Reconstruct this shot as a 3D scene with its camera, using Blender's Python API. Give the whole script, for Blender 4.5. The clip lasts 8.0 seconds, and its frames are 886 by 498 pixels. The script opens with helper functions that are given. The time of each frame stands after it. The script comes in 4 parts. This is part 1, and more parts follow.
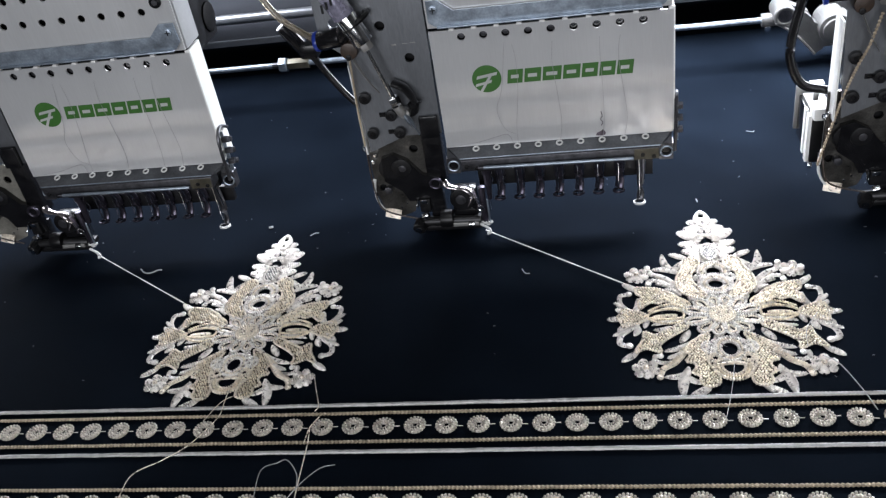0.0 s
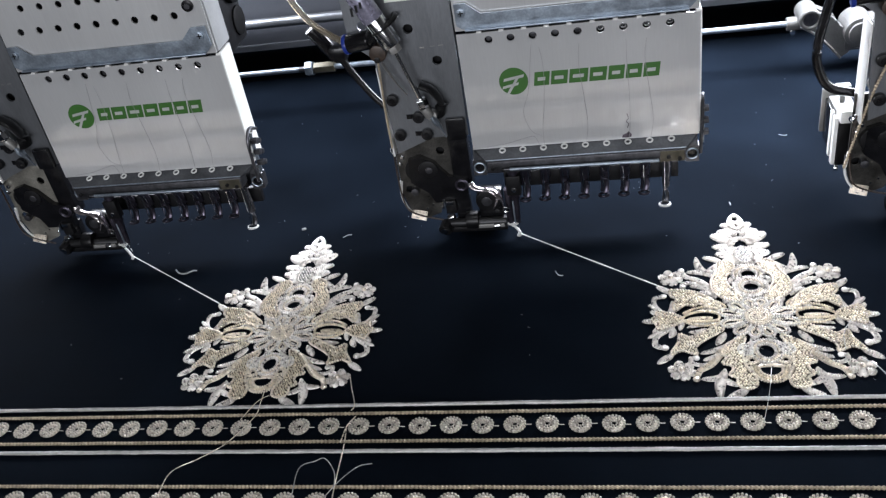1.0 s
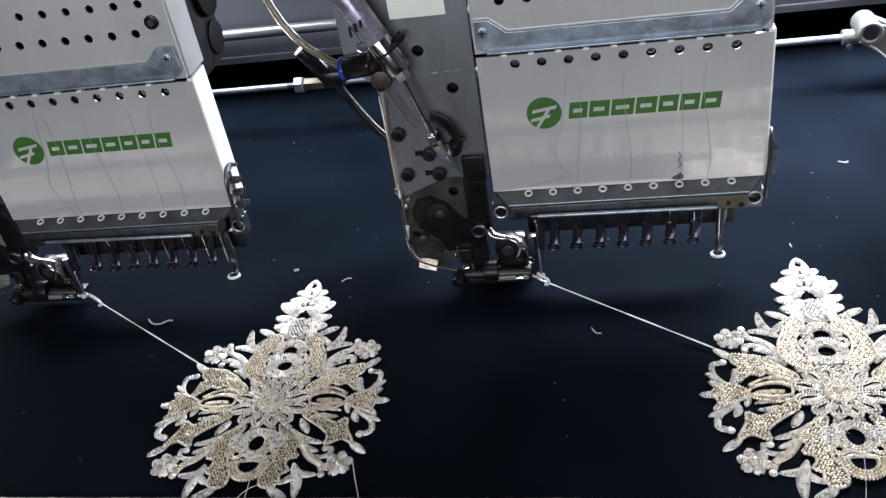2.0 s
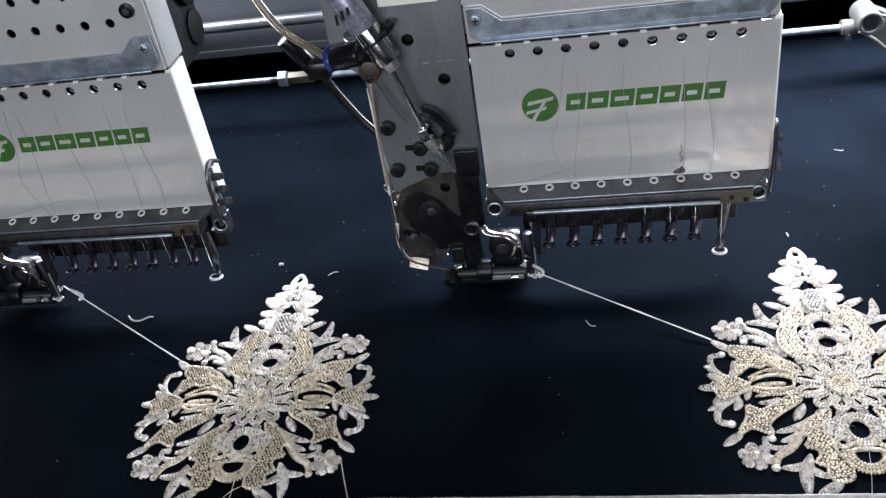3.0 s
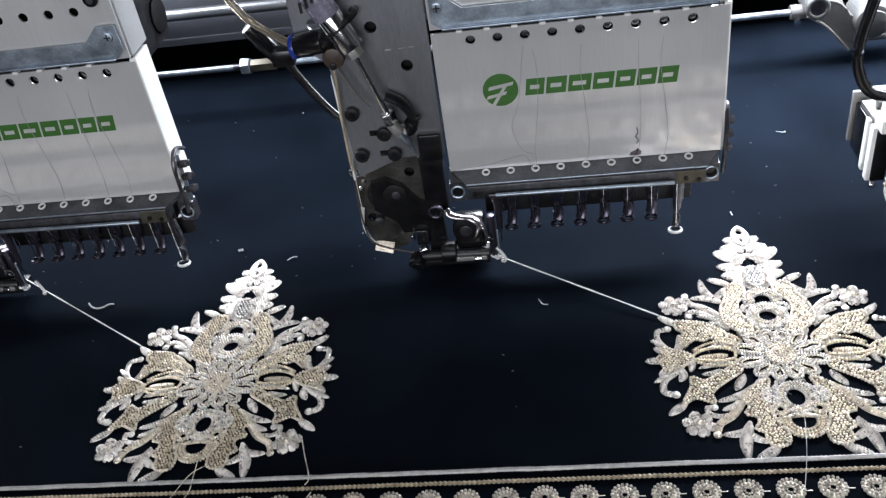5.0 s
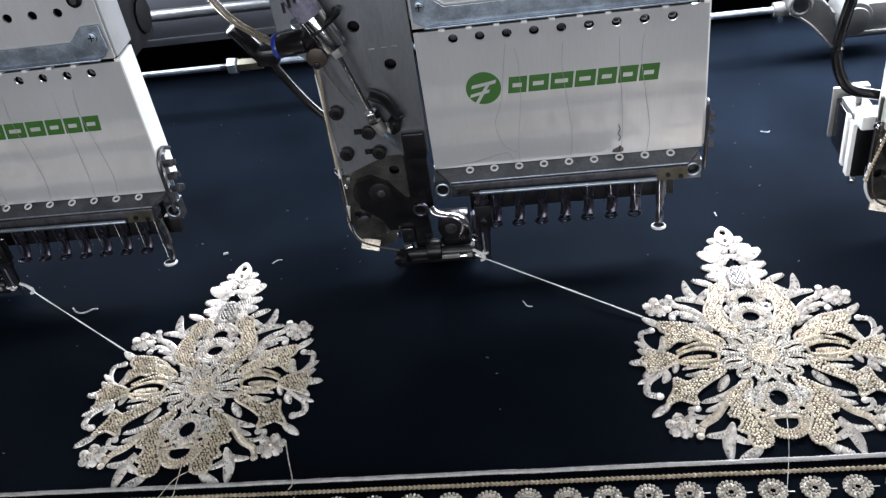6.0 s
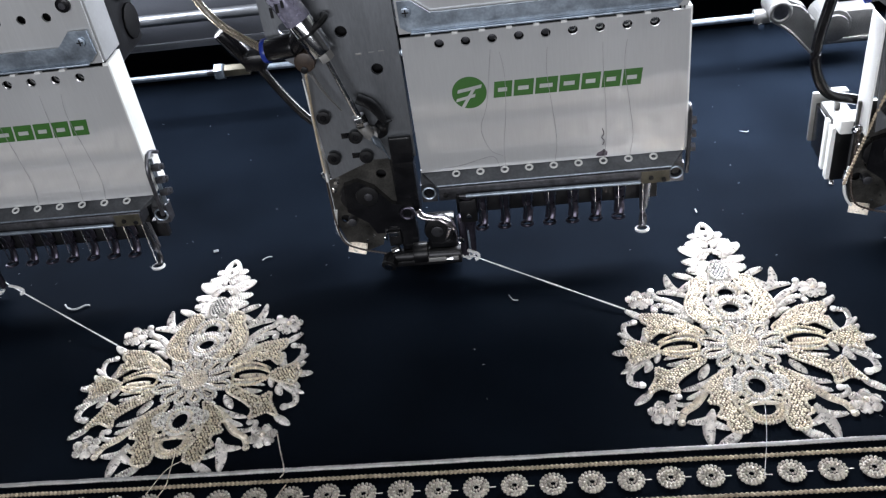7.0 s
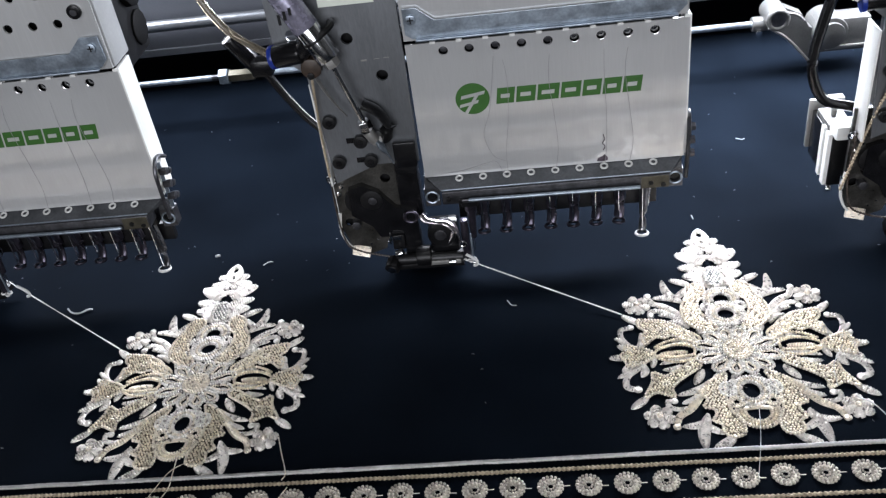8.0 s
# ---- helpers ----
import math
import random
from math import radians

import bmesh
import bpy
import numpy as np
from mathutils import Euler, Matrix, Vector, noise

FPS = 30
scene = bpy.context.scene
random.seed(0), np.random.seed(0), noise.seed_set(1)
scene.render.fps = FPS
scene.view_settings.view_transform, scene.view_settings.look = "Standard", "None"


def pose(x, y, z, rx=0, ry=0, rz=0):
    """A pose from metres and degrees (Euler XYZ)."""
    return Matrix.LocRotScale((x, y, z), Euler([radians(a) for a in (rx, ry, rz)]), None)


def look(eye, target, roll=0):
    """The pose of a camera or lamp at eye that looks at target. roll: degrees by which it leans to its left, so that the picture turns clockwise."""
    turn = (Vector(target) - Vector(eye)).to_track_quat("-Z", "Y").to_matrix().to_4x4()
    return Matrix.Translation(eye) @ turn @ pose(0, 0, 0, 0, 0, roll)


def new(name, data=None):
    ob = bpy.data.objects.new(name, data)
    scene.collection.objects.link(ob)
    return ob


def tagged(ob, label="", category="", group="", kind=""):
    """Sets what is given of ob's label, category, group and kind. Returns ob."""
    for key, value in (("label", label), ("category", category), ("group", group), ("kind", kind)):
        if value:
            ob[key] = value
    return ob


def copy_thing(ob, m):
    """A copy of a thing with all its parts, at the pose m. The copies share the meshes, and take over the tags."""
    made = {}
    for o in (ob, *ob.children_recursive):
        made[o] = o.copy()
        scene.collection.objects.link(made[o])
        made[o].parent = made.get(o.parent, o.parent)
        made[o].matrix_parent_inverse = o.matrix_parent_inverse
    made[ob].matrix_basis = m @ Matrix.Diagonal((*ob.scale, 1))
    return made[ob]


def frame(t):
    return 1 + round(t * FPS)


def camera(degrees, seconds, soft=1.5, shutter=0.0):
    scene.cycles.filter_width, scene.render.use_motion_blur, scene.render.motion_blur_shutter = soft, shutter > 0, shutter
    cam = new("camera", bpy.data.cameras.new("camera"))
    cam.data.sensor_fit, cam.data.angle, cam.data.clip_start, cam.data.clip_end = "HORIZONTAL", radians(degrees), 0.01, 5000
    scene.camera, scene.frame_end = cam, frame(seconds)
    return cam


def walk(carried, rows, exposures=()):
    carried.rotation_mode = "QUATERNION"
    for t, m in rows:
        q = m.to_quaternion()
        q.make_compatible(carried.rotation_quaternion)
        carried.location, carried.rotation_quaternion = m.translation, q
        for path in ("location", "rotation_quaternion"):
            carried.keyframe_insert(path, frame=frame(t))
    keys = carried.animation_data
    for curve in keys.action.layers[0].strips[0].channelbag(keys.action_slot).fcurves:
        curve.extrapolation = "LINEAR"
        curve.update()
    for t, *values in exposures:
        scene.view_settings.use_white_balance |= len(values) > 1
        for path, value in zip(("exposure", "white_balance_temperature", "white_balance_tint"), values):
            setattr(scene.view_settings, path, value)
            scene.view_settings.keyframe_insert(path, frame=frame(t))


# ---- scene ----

# ---------------------------------------------------------------- camera
cam = camera(53.05, 8.0, soft=1.3)
walk(cam, [
    (0, pose(0.1002, -0.6764, 0.4708, 54.70, 8.28, 6.32)),
    (0.5, pose(0.0927, -0.6891, 0.4739, 54.93, 8.70, 6.73)),
    (1, pose(0.0941, -0.6854, 0.4718, 55.27, 8.73, 7.43)),
    (1.5, pose(0.0787, -0.6369, 0.4632, 55.25, 8.48, 7.28)),
    (1.7, pose(0.0631, -0.5975, 0.4543, 55.12, 8.43, 7.14)),
    (2.8, pose(0.0489, -0.5374, 0.4340, 54.51, 8.36, 6.19)),
    (3, pose(0.0458, -0.5384, 0.4308, 54.56, 8.22, 5.91)),
    (3.5, pose(0.0457, -0.5415, 0.4318, 54.13, 8.18, 5.40)),
    (4, pose(0.0453, -0.5458, 0.4316, 53.81, 7.97, 4.70)),
    (4.5, pose(0.0476, -0.5499, 0.4359, 53.44, 7.80, 4.04)),
    (5, pose(0.0470, -0.5529, 0.4375, 53.37, 7.55, 3.46)),
    (5.2, pose(0.0501, -0.5531, 0.4387, 53.22, 7.60, 3.27)),
    (6.3, pose(0.0536, -0.5597, 0.4388, 53.19, 7.44, 2.60)),
    (6.5, pose(0.0526, -0.5620, 0.4387, 53.37, 7.32, 2.34)),
    (7, pose(0.0532, -0.5644, 0.4401, 53.58, 7.13, 2.04)),
    (7.5, pose(0.0532, -0.5659, 0.4416, 53.75, 7.01, 1.93)),
    (8, pose(0.0506, -0.5736, 0.4462, 53.86, 6.95, 2.03)),
], exposures=[(0, 0.0), (8, 0.0)])

# ---------------------------------------------------------------- light
world = bpy.data.worlds.new("world")
scene.world = world
world.use_nodes = True
world.node_tree.nodes["Background"].inputs[0].default_value = (0.6, 0.68, 0.8, 1)
world.node_tree.nodes["Background"].inputs[1].default_value = 0.02


def area(name, m, sx, sy, watts, colour):
    data = bpy.data.lights.new(name, "AREA")
    data.shape, data.size, data.size_y, data.energy, data.color = "RECTANGLE", sx, sy, watts, colour
    ob = new(name, data)
    ob.matrix_world = m
    return ob


# the machine's own light bar, hung in front of the beam
area("bar_light", look((0.77, 0.275, 0.310), (0.77, 0.17, 0.0)), 1.6, 0.22, 73.0, (0.87, 0.91, 1.0))
# added fill from an unseen left bar, brightening cloth behind the first head
area("bar_light_far", look((-0.78, 0.275, 0.310), (-0.78, 0.17, 0.0)), 0.9, 0.22, 20.0, (0.87, 0.91, 1.0))
# unseen window behind the camera, added to light the face panels
area("window_light", look((-0.1, -3.40, 0.75), (-0.1, 0, 0.4)), 3.0, 1.4, 94.0, (0.92, 0.94, 1.0))
# unseen ceiling lights, added for general light in the workshop
area("ceiling_light_front", look((0.25, -1.1, 2.35), (0.1, -0.5, 0)), 1.3, 0.3, 5.0, (0.93, 0.97, 1.0))
area("ceiling_light_back", look((0.6, 1.7, 2.35), (0.4, 1.4, 0)), 1.3, 0.3, 30.0, (0.82, 0.9, 1.0))


# ---------------------------------------------------------------- materials
def mat(name, base, rough=0.5, metal=0.0, vary=0.15, scale=60.0, bump=0.1, bscale=600.0, stretch=(1, 1, 1),
        coat=0.0, sheen=0.0, sheen_tint=(1, 1, 1, 1), trans=0.0, dirt=0.0, rvary=0.12, aniso=0.0, spec=0.5, coat_ior=1.5, stitch=0.0):
    """A surface with large stains, fine grain, relief and uneven gloss, in object space (metres)."""
    m = bpy.data.materials.new(name)
    m.use_nodes = True
    nt = m.node_tree
    n, l = nt.nodes, nt.links
    p = n["Principled BSDF"]
    co = n.new("ShaderNodeTexCoord")
    mp = n.new("ShaderNodeMapping")
    mp.inputs["Scale"].default_value = stretch
    l.new(co.outputs["Object"], mp.inputs[0])
    big = n.new("ShaderNodeTexNoise")
    big.inputs["Scale"].default_value, big.inputs["Detail"].default_value = scale, 5
    l.new(mp.outputs[0], big.inputs["Vector"])
    fine = n.new("ShaderNodeTexNoise")
    fine.inputs["Scale"].default_value, fine.inputs["Detail"].default_value = bscale, 3
    l.new(mp.outputs[0], fine.inputs["Vector"])
    ramp = n.new("ShaderNodeMapRange")
    ramp.inputs[1].default_value, ramp.inputs[2].default_value = 0.3, 0.7
    ramp.inputs[3].default_value, ramp.inputs[4].default_value = 1 - vary, 1 + vary * 0.6
    l.new(big.outputs[0], ramp.inputs[0])
    f2 = n.new("ShaderNodeMapRange")
    f2.inputs[1].default_value, f2.inputs[2].default_value = 0.3, 0.7
    f2.inputs[3].default_value, f2.inputs[4].default_value = 1 - vary * 0.5, 1 + vary * 0.3
    l.new(fine.outputs[0], f2.inputs[0])
    mul = n.new("ShaderNodeMath")
    mul.operation = "MULTIPLY"
    l.new(ramp.outputs[0], mul.inputs[0])
    l.new(f2.outputs[0], mul.inputs[1])
    col = n.new("ShaderNodeVectorMath")
    col.operation = "SCALE"
    col.inputs[0].default_value = base
    l.new(mul.outputs[0], col.inputs["Scale"])
    out = col.outputs[0]
    if dirt:
        dn = n.new("ShaderNodeTexNoise")
        dn.inputs["Scale"].default_value, dn.inputs["Detail"].default_value = scale * 0.35, 8
        l.new(co.outputs["Object"], dn.inputs["Vector"])
        dr = n.new("ShaderNodeMapRange")
        dr.inputs[1].default_value, dr.inputs[2].default_value = 0.52, 0.75
        dr.inputs[3].default_value, dr.inputs[4].default_value = 0, dirt
        l.new(dn.outputs[0], dr.inputs[0])
        mx = n.new("ShaderNodeMix")
        mx.data_type = "RGBA"
        l.new(dr.outputs[0], mx.inputs[0])
        l.new(out, mx.inputs[6])
        mx.inputs[7].default_value = (base[0] * 0.45, base[1] * 0.42, base[2] * 0.4, 1)
        out = mx.outputs[2]
    l.new(out, p.inputs["Base Color"])
    rr = n.new("ShaderNodeMapRange")
    rr.inputs[3].default_value, rr.inputs[4].default_value = max(0.02, rough - rvary), min(1, rough + rvary)
    l.new(big.outputs[0], rr.inputs[0])
    l.new(rr.outputs[0], p.inputs["Roughness"])
    p.inputs["Metallic"].default_value = metal
    p.inputs["Coat Weight"].default_value = coat
    p.inputs["Coat Roughness"].default_value = 0.08
    p.inputs["Coat IOR"].default_value = coat_ior
    p.inputs["Sheen Weight"].default_value = sheen
    p.inputs["Sheen Tint"].default_value = sheen_tint
    p.inputs["Sheen Roughness"].default_value = 0.45
    p.inputs["Transmission Weight"].default_value = trans
    p.inputs["Anisotropic"].default_value = aniso
    p.inputs["Specular IOR Level"].default_value = spec
    if bump:
        b = n.new("ShaderNodeBump")
        b.inputs["Strength"].default_value, b.inputs["Distance"].default_value = bump, 0.0006
        l.new(fine.outputs[0], b.inputs["Height"])
        l.new(b.outputs[0], p.inputs["Normal"])
        if stitch:
            w = n.new("ShaderNodeTexWave")
            w.bands_direction = "DIAGONAL"
            w.inputs["Scale"].default_value, w.inputs["Distortion"].default_value = 0.27 / stitch, 2.5
            w.inputs["Detail"].default_value, w.inputs["Detail Scale"].default_value = 1.0, 0.4
            l.new(co.outputs["Object"], w.inputs["Vector"])
            b2 = n.new("ShaderNodeBump")
            b2.inputs["Strength"].default_value, b2.inputs["Distance"].default_value = 0.4, stitch * 0.3
            l.new(w.outputs["Fac"], b2.inputs["Height"])
            l.new(b.outputs[0], b2.inputs["Normal"])
            l.new(b2.outputs[0], p.inputs["Normal"])
    return m


SILVER = mat("silver_thread", (0.88, 0.83, 0.785), 0.30, 0.62, 0.30, 300, 0.7, 1500, stitch=0.0009)
GOLD = mat("gold_thread", (0.88, 0.765, 0.60), 0.36, 0.6, 0.35, 250, 0.5, 1800)
CREAM = mat("cream_thread", (0.88, 0.785, 0.665), 0.30, 0.64, 0.3, 300, 0.7, 1500, stitch=0.0009)
ROSE = mat("rosette_thread", (0.70, 0.64, 0.57), 0.3, 0.5, 0.3, 300, 0.5, 1800)
BERRY = mat("dark_net", (0.05, 0.048, 0.046), 0.6, 0.1, 0.3, 300, 0.5, 1800)
FEED = mat("white_cord", (0.84, 0.83, 0.81), 0.4, 0.0, 0.12, 300, 0.4, 1800)
GREYTHREAD = mat("grey_thread", (0.47, 0.46, 0.455), 0.36, 0.5, 0.2, 300, 0.5, 1800)
OLDGOLD = mat("tarnished_gold_thread", (0.44, 0.36, 0.26), 0.45, 0.4, 0.35, 250, 0.5, 1800, stitch=0.0012)
BRONZE = mat("bronze_thread", (0.17, 0.135, 0.095), 0.5, 0.3, 0.3, 250, 0.5, 1800, stitch=0.0009)
CLOTH = mat("black_cloth", (0.0038, 0.0058, 0.0095), 0.6, 0.0, 0.35, 9, 0.35, 2600, sheen=0.0, spec=0.004,
            sheen_tint=(0.55, 0.7, 1, 1), rvary=0.1)
LINT = mat("lint", (0.4, 0.41, 0.42), 0.9, 0, 0.2)
PANEL = mat("satin_panel", (0.78, 0.785, 0.79), 0.30, 0.42, 0.07, 14, 0.03, 900, stretch=(1, 1, 0.06), dirt=0.18, rvary=0.06, aniso=0.3, coat=1.0, coat_ior=3.7)
PLATE = mat("brushed_plate", (0.19, 0.20, 0.215), 0.36, 0.75, 0.2, 25, 0.1, 900, stretch=(1, 1, 0.2), dirt=0.45)
# lighter copy of the oily plate, with reflected light put into its colour
LITPLATE = mat("pale_oily_plate", (0.25, 0.24, 0.21), 0.36, 0.5, 0.4, 60, 0.15, 700, dirt=0.6)
DARKOIL = mat("oiled_steel", (0.04, 0.04, 0.042), 0.42, 0.8, 0.4, 90, 0.1, 500, dirt=0.4)
OILY = mat("oily_plate", (0.11, 0.106, 0.098), 0.32, 0.8, 0.5, 60, 0.15, 700, dirt=0.8)
GALV = mat("galvanised_steel", (0.30, 0.35, 0.41), 0.33, 0.75, 0.35, 90, 0.08, 500, dirt=0.3)
RAIL = mat("worn_rail", (0.10, 0.105, 0.115), 0.45, 0.7, 0.35, 60, 0.1, 500, dirt=0.5)
CHROME = mat("chrome", (0.75, 0.75, 0.76), 0.14, 1.0, 0.12, 120, 0.05, 500, rvary=0.08)
DULLCHROME = mat("dull_chrome", (0.075, 0.068, 0.09), 0.3, 0.85, 0.3, 200, 0.1, 500)
DARKSTEEL = mat("dark_steel", (0.10, 0.10, 0.11), 0.34, 0.85, 0.35, 150, 0.12, 500, dirt=0.4)
BLACK = mat("black_plastic", (0.006, 0.006, 0.007), 0.22, 0.0, 0.3, 90, 0.1, 500, spec=0.35)
RUBBER = mat("black_rubber", (0.0025, 0.0025, 0.003), 0.6, 0, 0.3, 90, 0.2, 500, spec=0.08)
BLACKOX = mat("blackened_steel", (0.008, 0.008, 0.009), 0.36, 0.2, 0.4, 90, 0.12, 500, dirt=0.3, spec=0.3)
WHITE = mat("white_ceramic", (0.62, 0.62, 0.61), 0.3, 0, 0.08, 200, 0.03)
PAINT = mat("cream_white_paint", (0.72, 0.72, 0.70), 0.4, 0, 0.08, 30, 0.05, 400, dirt=0.12)
# side paint darkened for the shade on the upper cheek
SHADECHEEK = mat("grey_side_paint", (0.36, 0.365, 0.37), 0.45, 0.1, 0.1, 30, 0.05, 400, dirt=0.2)
BEAM = mat("beam_paint", (0.085, 0.09, 0.105), 0.45, 0.1, 0.12, 12, 0.08, 400, dirt=0.3)
CRANK = mat("dull_cast_metal", (0.13, 0.13, 0.128), 0.5, 0.5, 0.2, 60, 0.3, 700, dirt=0.3)
CAST = mat("cast_aluminium", (0.30, 0.295, 0.285), 0.45, 0.6, 0.15, 60, 0.3, 700, dirt=0.3)
GREEN = mat("green_print", (0.026, 0.105, 0.012), 0.45, 0, 0.1, 200, 0.02)
BLUE = mat("blue_plastic", (0.012, 0.03, 0.22), 0.3, 0, 0.1)
BROWN = mat("brown_tape", (0.035, 0.022, 0.015), 0.42, 0.1, 0.35, 200, 0.1, dirt=0.3)
HOSE = mat("amber_hose", (0.42, 0.36, 0.27), 0.22, 0, 0.1, 100, 0.02, trans=0.85)
VIOLET = mat("violet_print", (0.30, 0.29, 0.38), 0.25, 0.5, 0.4, 120, 0.05)
PINK = mat("pinkish_steel", (0.72, 0.66, 0.68), 0.16, 0.95, 0.25, 120, 0.1, 400)
YELLOWED = mat("yellowed_steel", (0.085, 0.078, 0.058), 0.4, 0.6, 0.3, 90, 0.1, 500, dirt=0.4)
DIRTY = mat("oil_smudge", (0.10, 0.08, 0.10), 0.4, 0.2, 0.6, 300, 0.05)
DARKTHREAD = mat("dark_thread", (0.32, 0.31, 0.33), 0.6, 0, 0.2)
TABLE = mat("dark_table", (0.005, 0.005, 0.006), 0.6, 0, 0.3, 5, 0.1, 200, spec=0.2)
WALLM = mat("workshop_wall", (0.16, 0.16, 0.16), 0.8, 0, 0.15, 1.5, 0.1, 60, dirt=0.3)
FLOORM = mat("workshop_floor", (0.20, 0.20, 0.20), 0.5, 0, 0.2, 2.0, 0.1, 60, dirt=0.4)
LABELM = mat("pale_label", (0.70, 0.74, 0.66), 0.4, 0, 0.06, 100, 0.02)

GLASS = mat("window_glass", (0.95, 0.97, 0.97), 0.03, 0, 0.0, 5, 0, trans=1.0, rvary=0.0)
GLOW = bpy.data.materials.new("lamp_diffuser")
GLOW.use_nodes = True
GLOW.node_tree.nodes["Principled BSDF"].inputs["Emission Color"].default_value = (0.95, 0.97, 1, 1)
GLOW.node_tree.nodes["Principled BSDF"].inputs["Emission Strength"].default_value = 4.0


# ---------------------------------------------------------------- mesh helpers (millimetres in, metres out)
def part(name, bm, material, parent=None, label="", smooth=True):
    me = bpy.data.meshes.new(name)
    bmesh.ops.scale(bm, vec=(0.001, 0.001, 0.001), verts=bm.verts)
    bmesh.ops.recalc_face_normals(bm, faces=bm.faces)
    bm.to_mesh(me)
    bm.free()
    if smooth:
        for f in me.polygons:
            f.use_smooth = True
        me.set_sharp_from_angle(angle=radians(38))
    me.materials.append(material)
    ob = new(name, me)
    if parent is not None:
        ob.parent = parent
    if label:
        ob["label"] = label
    return ob


def box(bm, x0, x1, y0, y1, z0, z1, bevel=0.5):
    made = bmesh.ops.create_cube(bm, size=1)["verts"]
    for v in made:
        v.co = Vector(((x0 + x1) / 2 + v.co.x * (x1 - x0), (y0 + y1) / 2 + v.co.y * (y1 - y0), (z0 + z1) / 2 + v.co.z * (z1 - z0)))
    if bevel:
        edges = list({e for v in made for e in v.link_edges})
        bmesh.ops.bevel(bm, geom=edges, offset=bevel, segments=2, profile=0.6, affect="EDGES")
    return bm


def boxbm(*a, **k):
    return box(bmesh.new(), *a, **k)


def cyl(bm, p0, p1, r, n=18, r2=None, bevel=0.0):
    p0, p1 = Vector(p0), Vector(p1)
    d = p1 - p0
    q = d.to_track_quat("Z", "Y").to_matrix().to_4x4()
    made = bmesh.ops.create_cone(bm, cap_ends=True, segments=n, radius1=r, radius2=r if r2 is None else r2, depth=d.length,
                                 matrix=Matrix.Translation((p0 + p1) / 2) @ q)["verts"]
    if bevel:
        es = [e for e in {e for v in made for e in v.link_edges} if len(e.link_faces) == 2
              and any(len(f.verts) > 4 for f in e.link_faces)]
        bmesh.ops.bevel(bm, geom=es, offset=bevel, segments=2, profile=0.6, affect="EDGES")
    return bm


def cylbm(*a, **k):
    return cyl(bmesh.new(), *a, **k)


def spline(pts, step=2.0):
    """Points along a smooth curve through pts."""
    pts = [Vector(p) for p in pts]
    ext = [pts[0] * 2 - pts[1]] + pts + [pts[-1] * 2 - pts[-2]]
    out = []
    for i in range(1, len(ext) - 2):
        a, b, c, d = ext[i - 1:i + 3]
        k = max(2, int((c - b).length / step))
        for j in range(k):
            s = j / k
            out.append(0.5 * ((2 * b) + (c - a) * s + (2 * a - 5 * b + 4 * c - d) * s * s + (3 * b - a - 3 * c + d) * s ** 3))
    out.append(pts[-1])
    return out


def tube(bm, pts, r, n=8, closed=False, flat=1.0):
    """A round or flattened tube along pts; r is a number or a function of the share of the way."""
    rows, k, up = [], len(pts), Vector((0, 0, 1))
    for i, p in enumerate(pts):
        a = pts[i - 1] if (i or closed) else p
        b = pts[(i + 1) % k] if (i < k - 1 or closed) else p
        t = (b - a).normalized()
        s = t.cross(up)
        s = s.normalized() if s.length > 1e-3 else Vector((1, 0, 0))
        w = s.cross(t).normalized()
        rad = r(i / max(1, k - 1)) if callable(r) else r
        rows.append([bm.verts.new(p + s * rad * math.cos(2 * math.pi * j / n) + w * rad * flat * math.sin(2 * math.pi * j / n)) for j in range(n)])
    for i in range(k if closed else k - 1):
        A, B = rows[i], rows[(i + 1) % k]
        for j in range(n):
            bm.faces.new((A[j], A[(j + 1) % n], B[(j + 1) % n], B[j]))
    if not closed:
        bm.faces.new(rows[0])
        bm.faces.new(rows[-1][::-1])
    return bm


def tubebm(*a, **k):
    return tube(bmesh.new(), *a, **k)


def torus(bm, c, axis, R, r, n=20, m=8):
    q = Vector(axis).to_track_quat("Z", "Y").to_matrix()
    rows = []
    for i in range(n):
        a = 2 * math.pi * i / n
        rows.append([bm.verts.new(Vector(c) + q @ Vector(((R + r * math.cos(b)) * math.cos(a), (R + r * math.cos(b)) * math.sin(a), r * math.sin(b))))
                     for b in (2 * math.pi * j / m for j in range(m))])
    for i in range(n):
        A, B = rows[i], rows[(i + 1) % n]
        for j in range(m):
            bm.faces.new((A[j], B[j], B[(j + 1) % m], A[(j + 1) % m]))
    return bm


def plate(outline, y0, y1, holes=(), n=14):
    """A sheet in the xz plane, from y0 back to y1, with round holes (x, z, r) cut through."""
    bm = bmesh.new()
    loops = [list(outline)]
    for hx, hz, hr in holes:
        loops.append([(hx + hr * math.cos(2 * math.pi * i / n), hz + hr * math.sin(2 * math.pi * i / n)) for i in range(n)])
    edges = []
    for lp in loops:
        vs = [bm.verts.new((x, y0, z)) for x, z in lp]
        edges += [bm.edges.new((vs[i], vs[(i + 1) % len(vs)])) for i in range(len(vs))]
    bmesh.ops.triangle_fill(bm, use_beauty=True, use_dissolve=False, edges=edges)
    ext = bmesh.ops.extrude_face_region(bm, geom=list(bm.faces))
    bmesh.ops.translate(bm, verts=[g for g in ext["geom"] if isinstance(g, bmesh.types.BMVert)], vec=(0, y1 - y0, 0))
    return bm


def empty(name, m=None):
    ob = new(name)
    ob.empty_display_size = 0.02
    if m is not None:
        ob.matrix_world = m
    return ob


def mm(x, y, z=0.0):
    return pose(x / 1000, y / 1000, z / 1000)


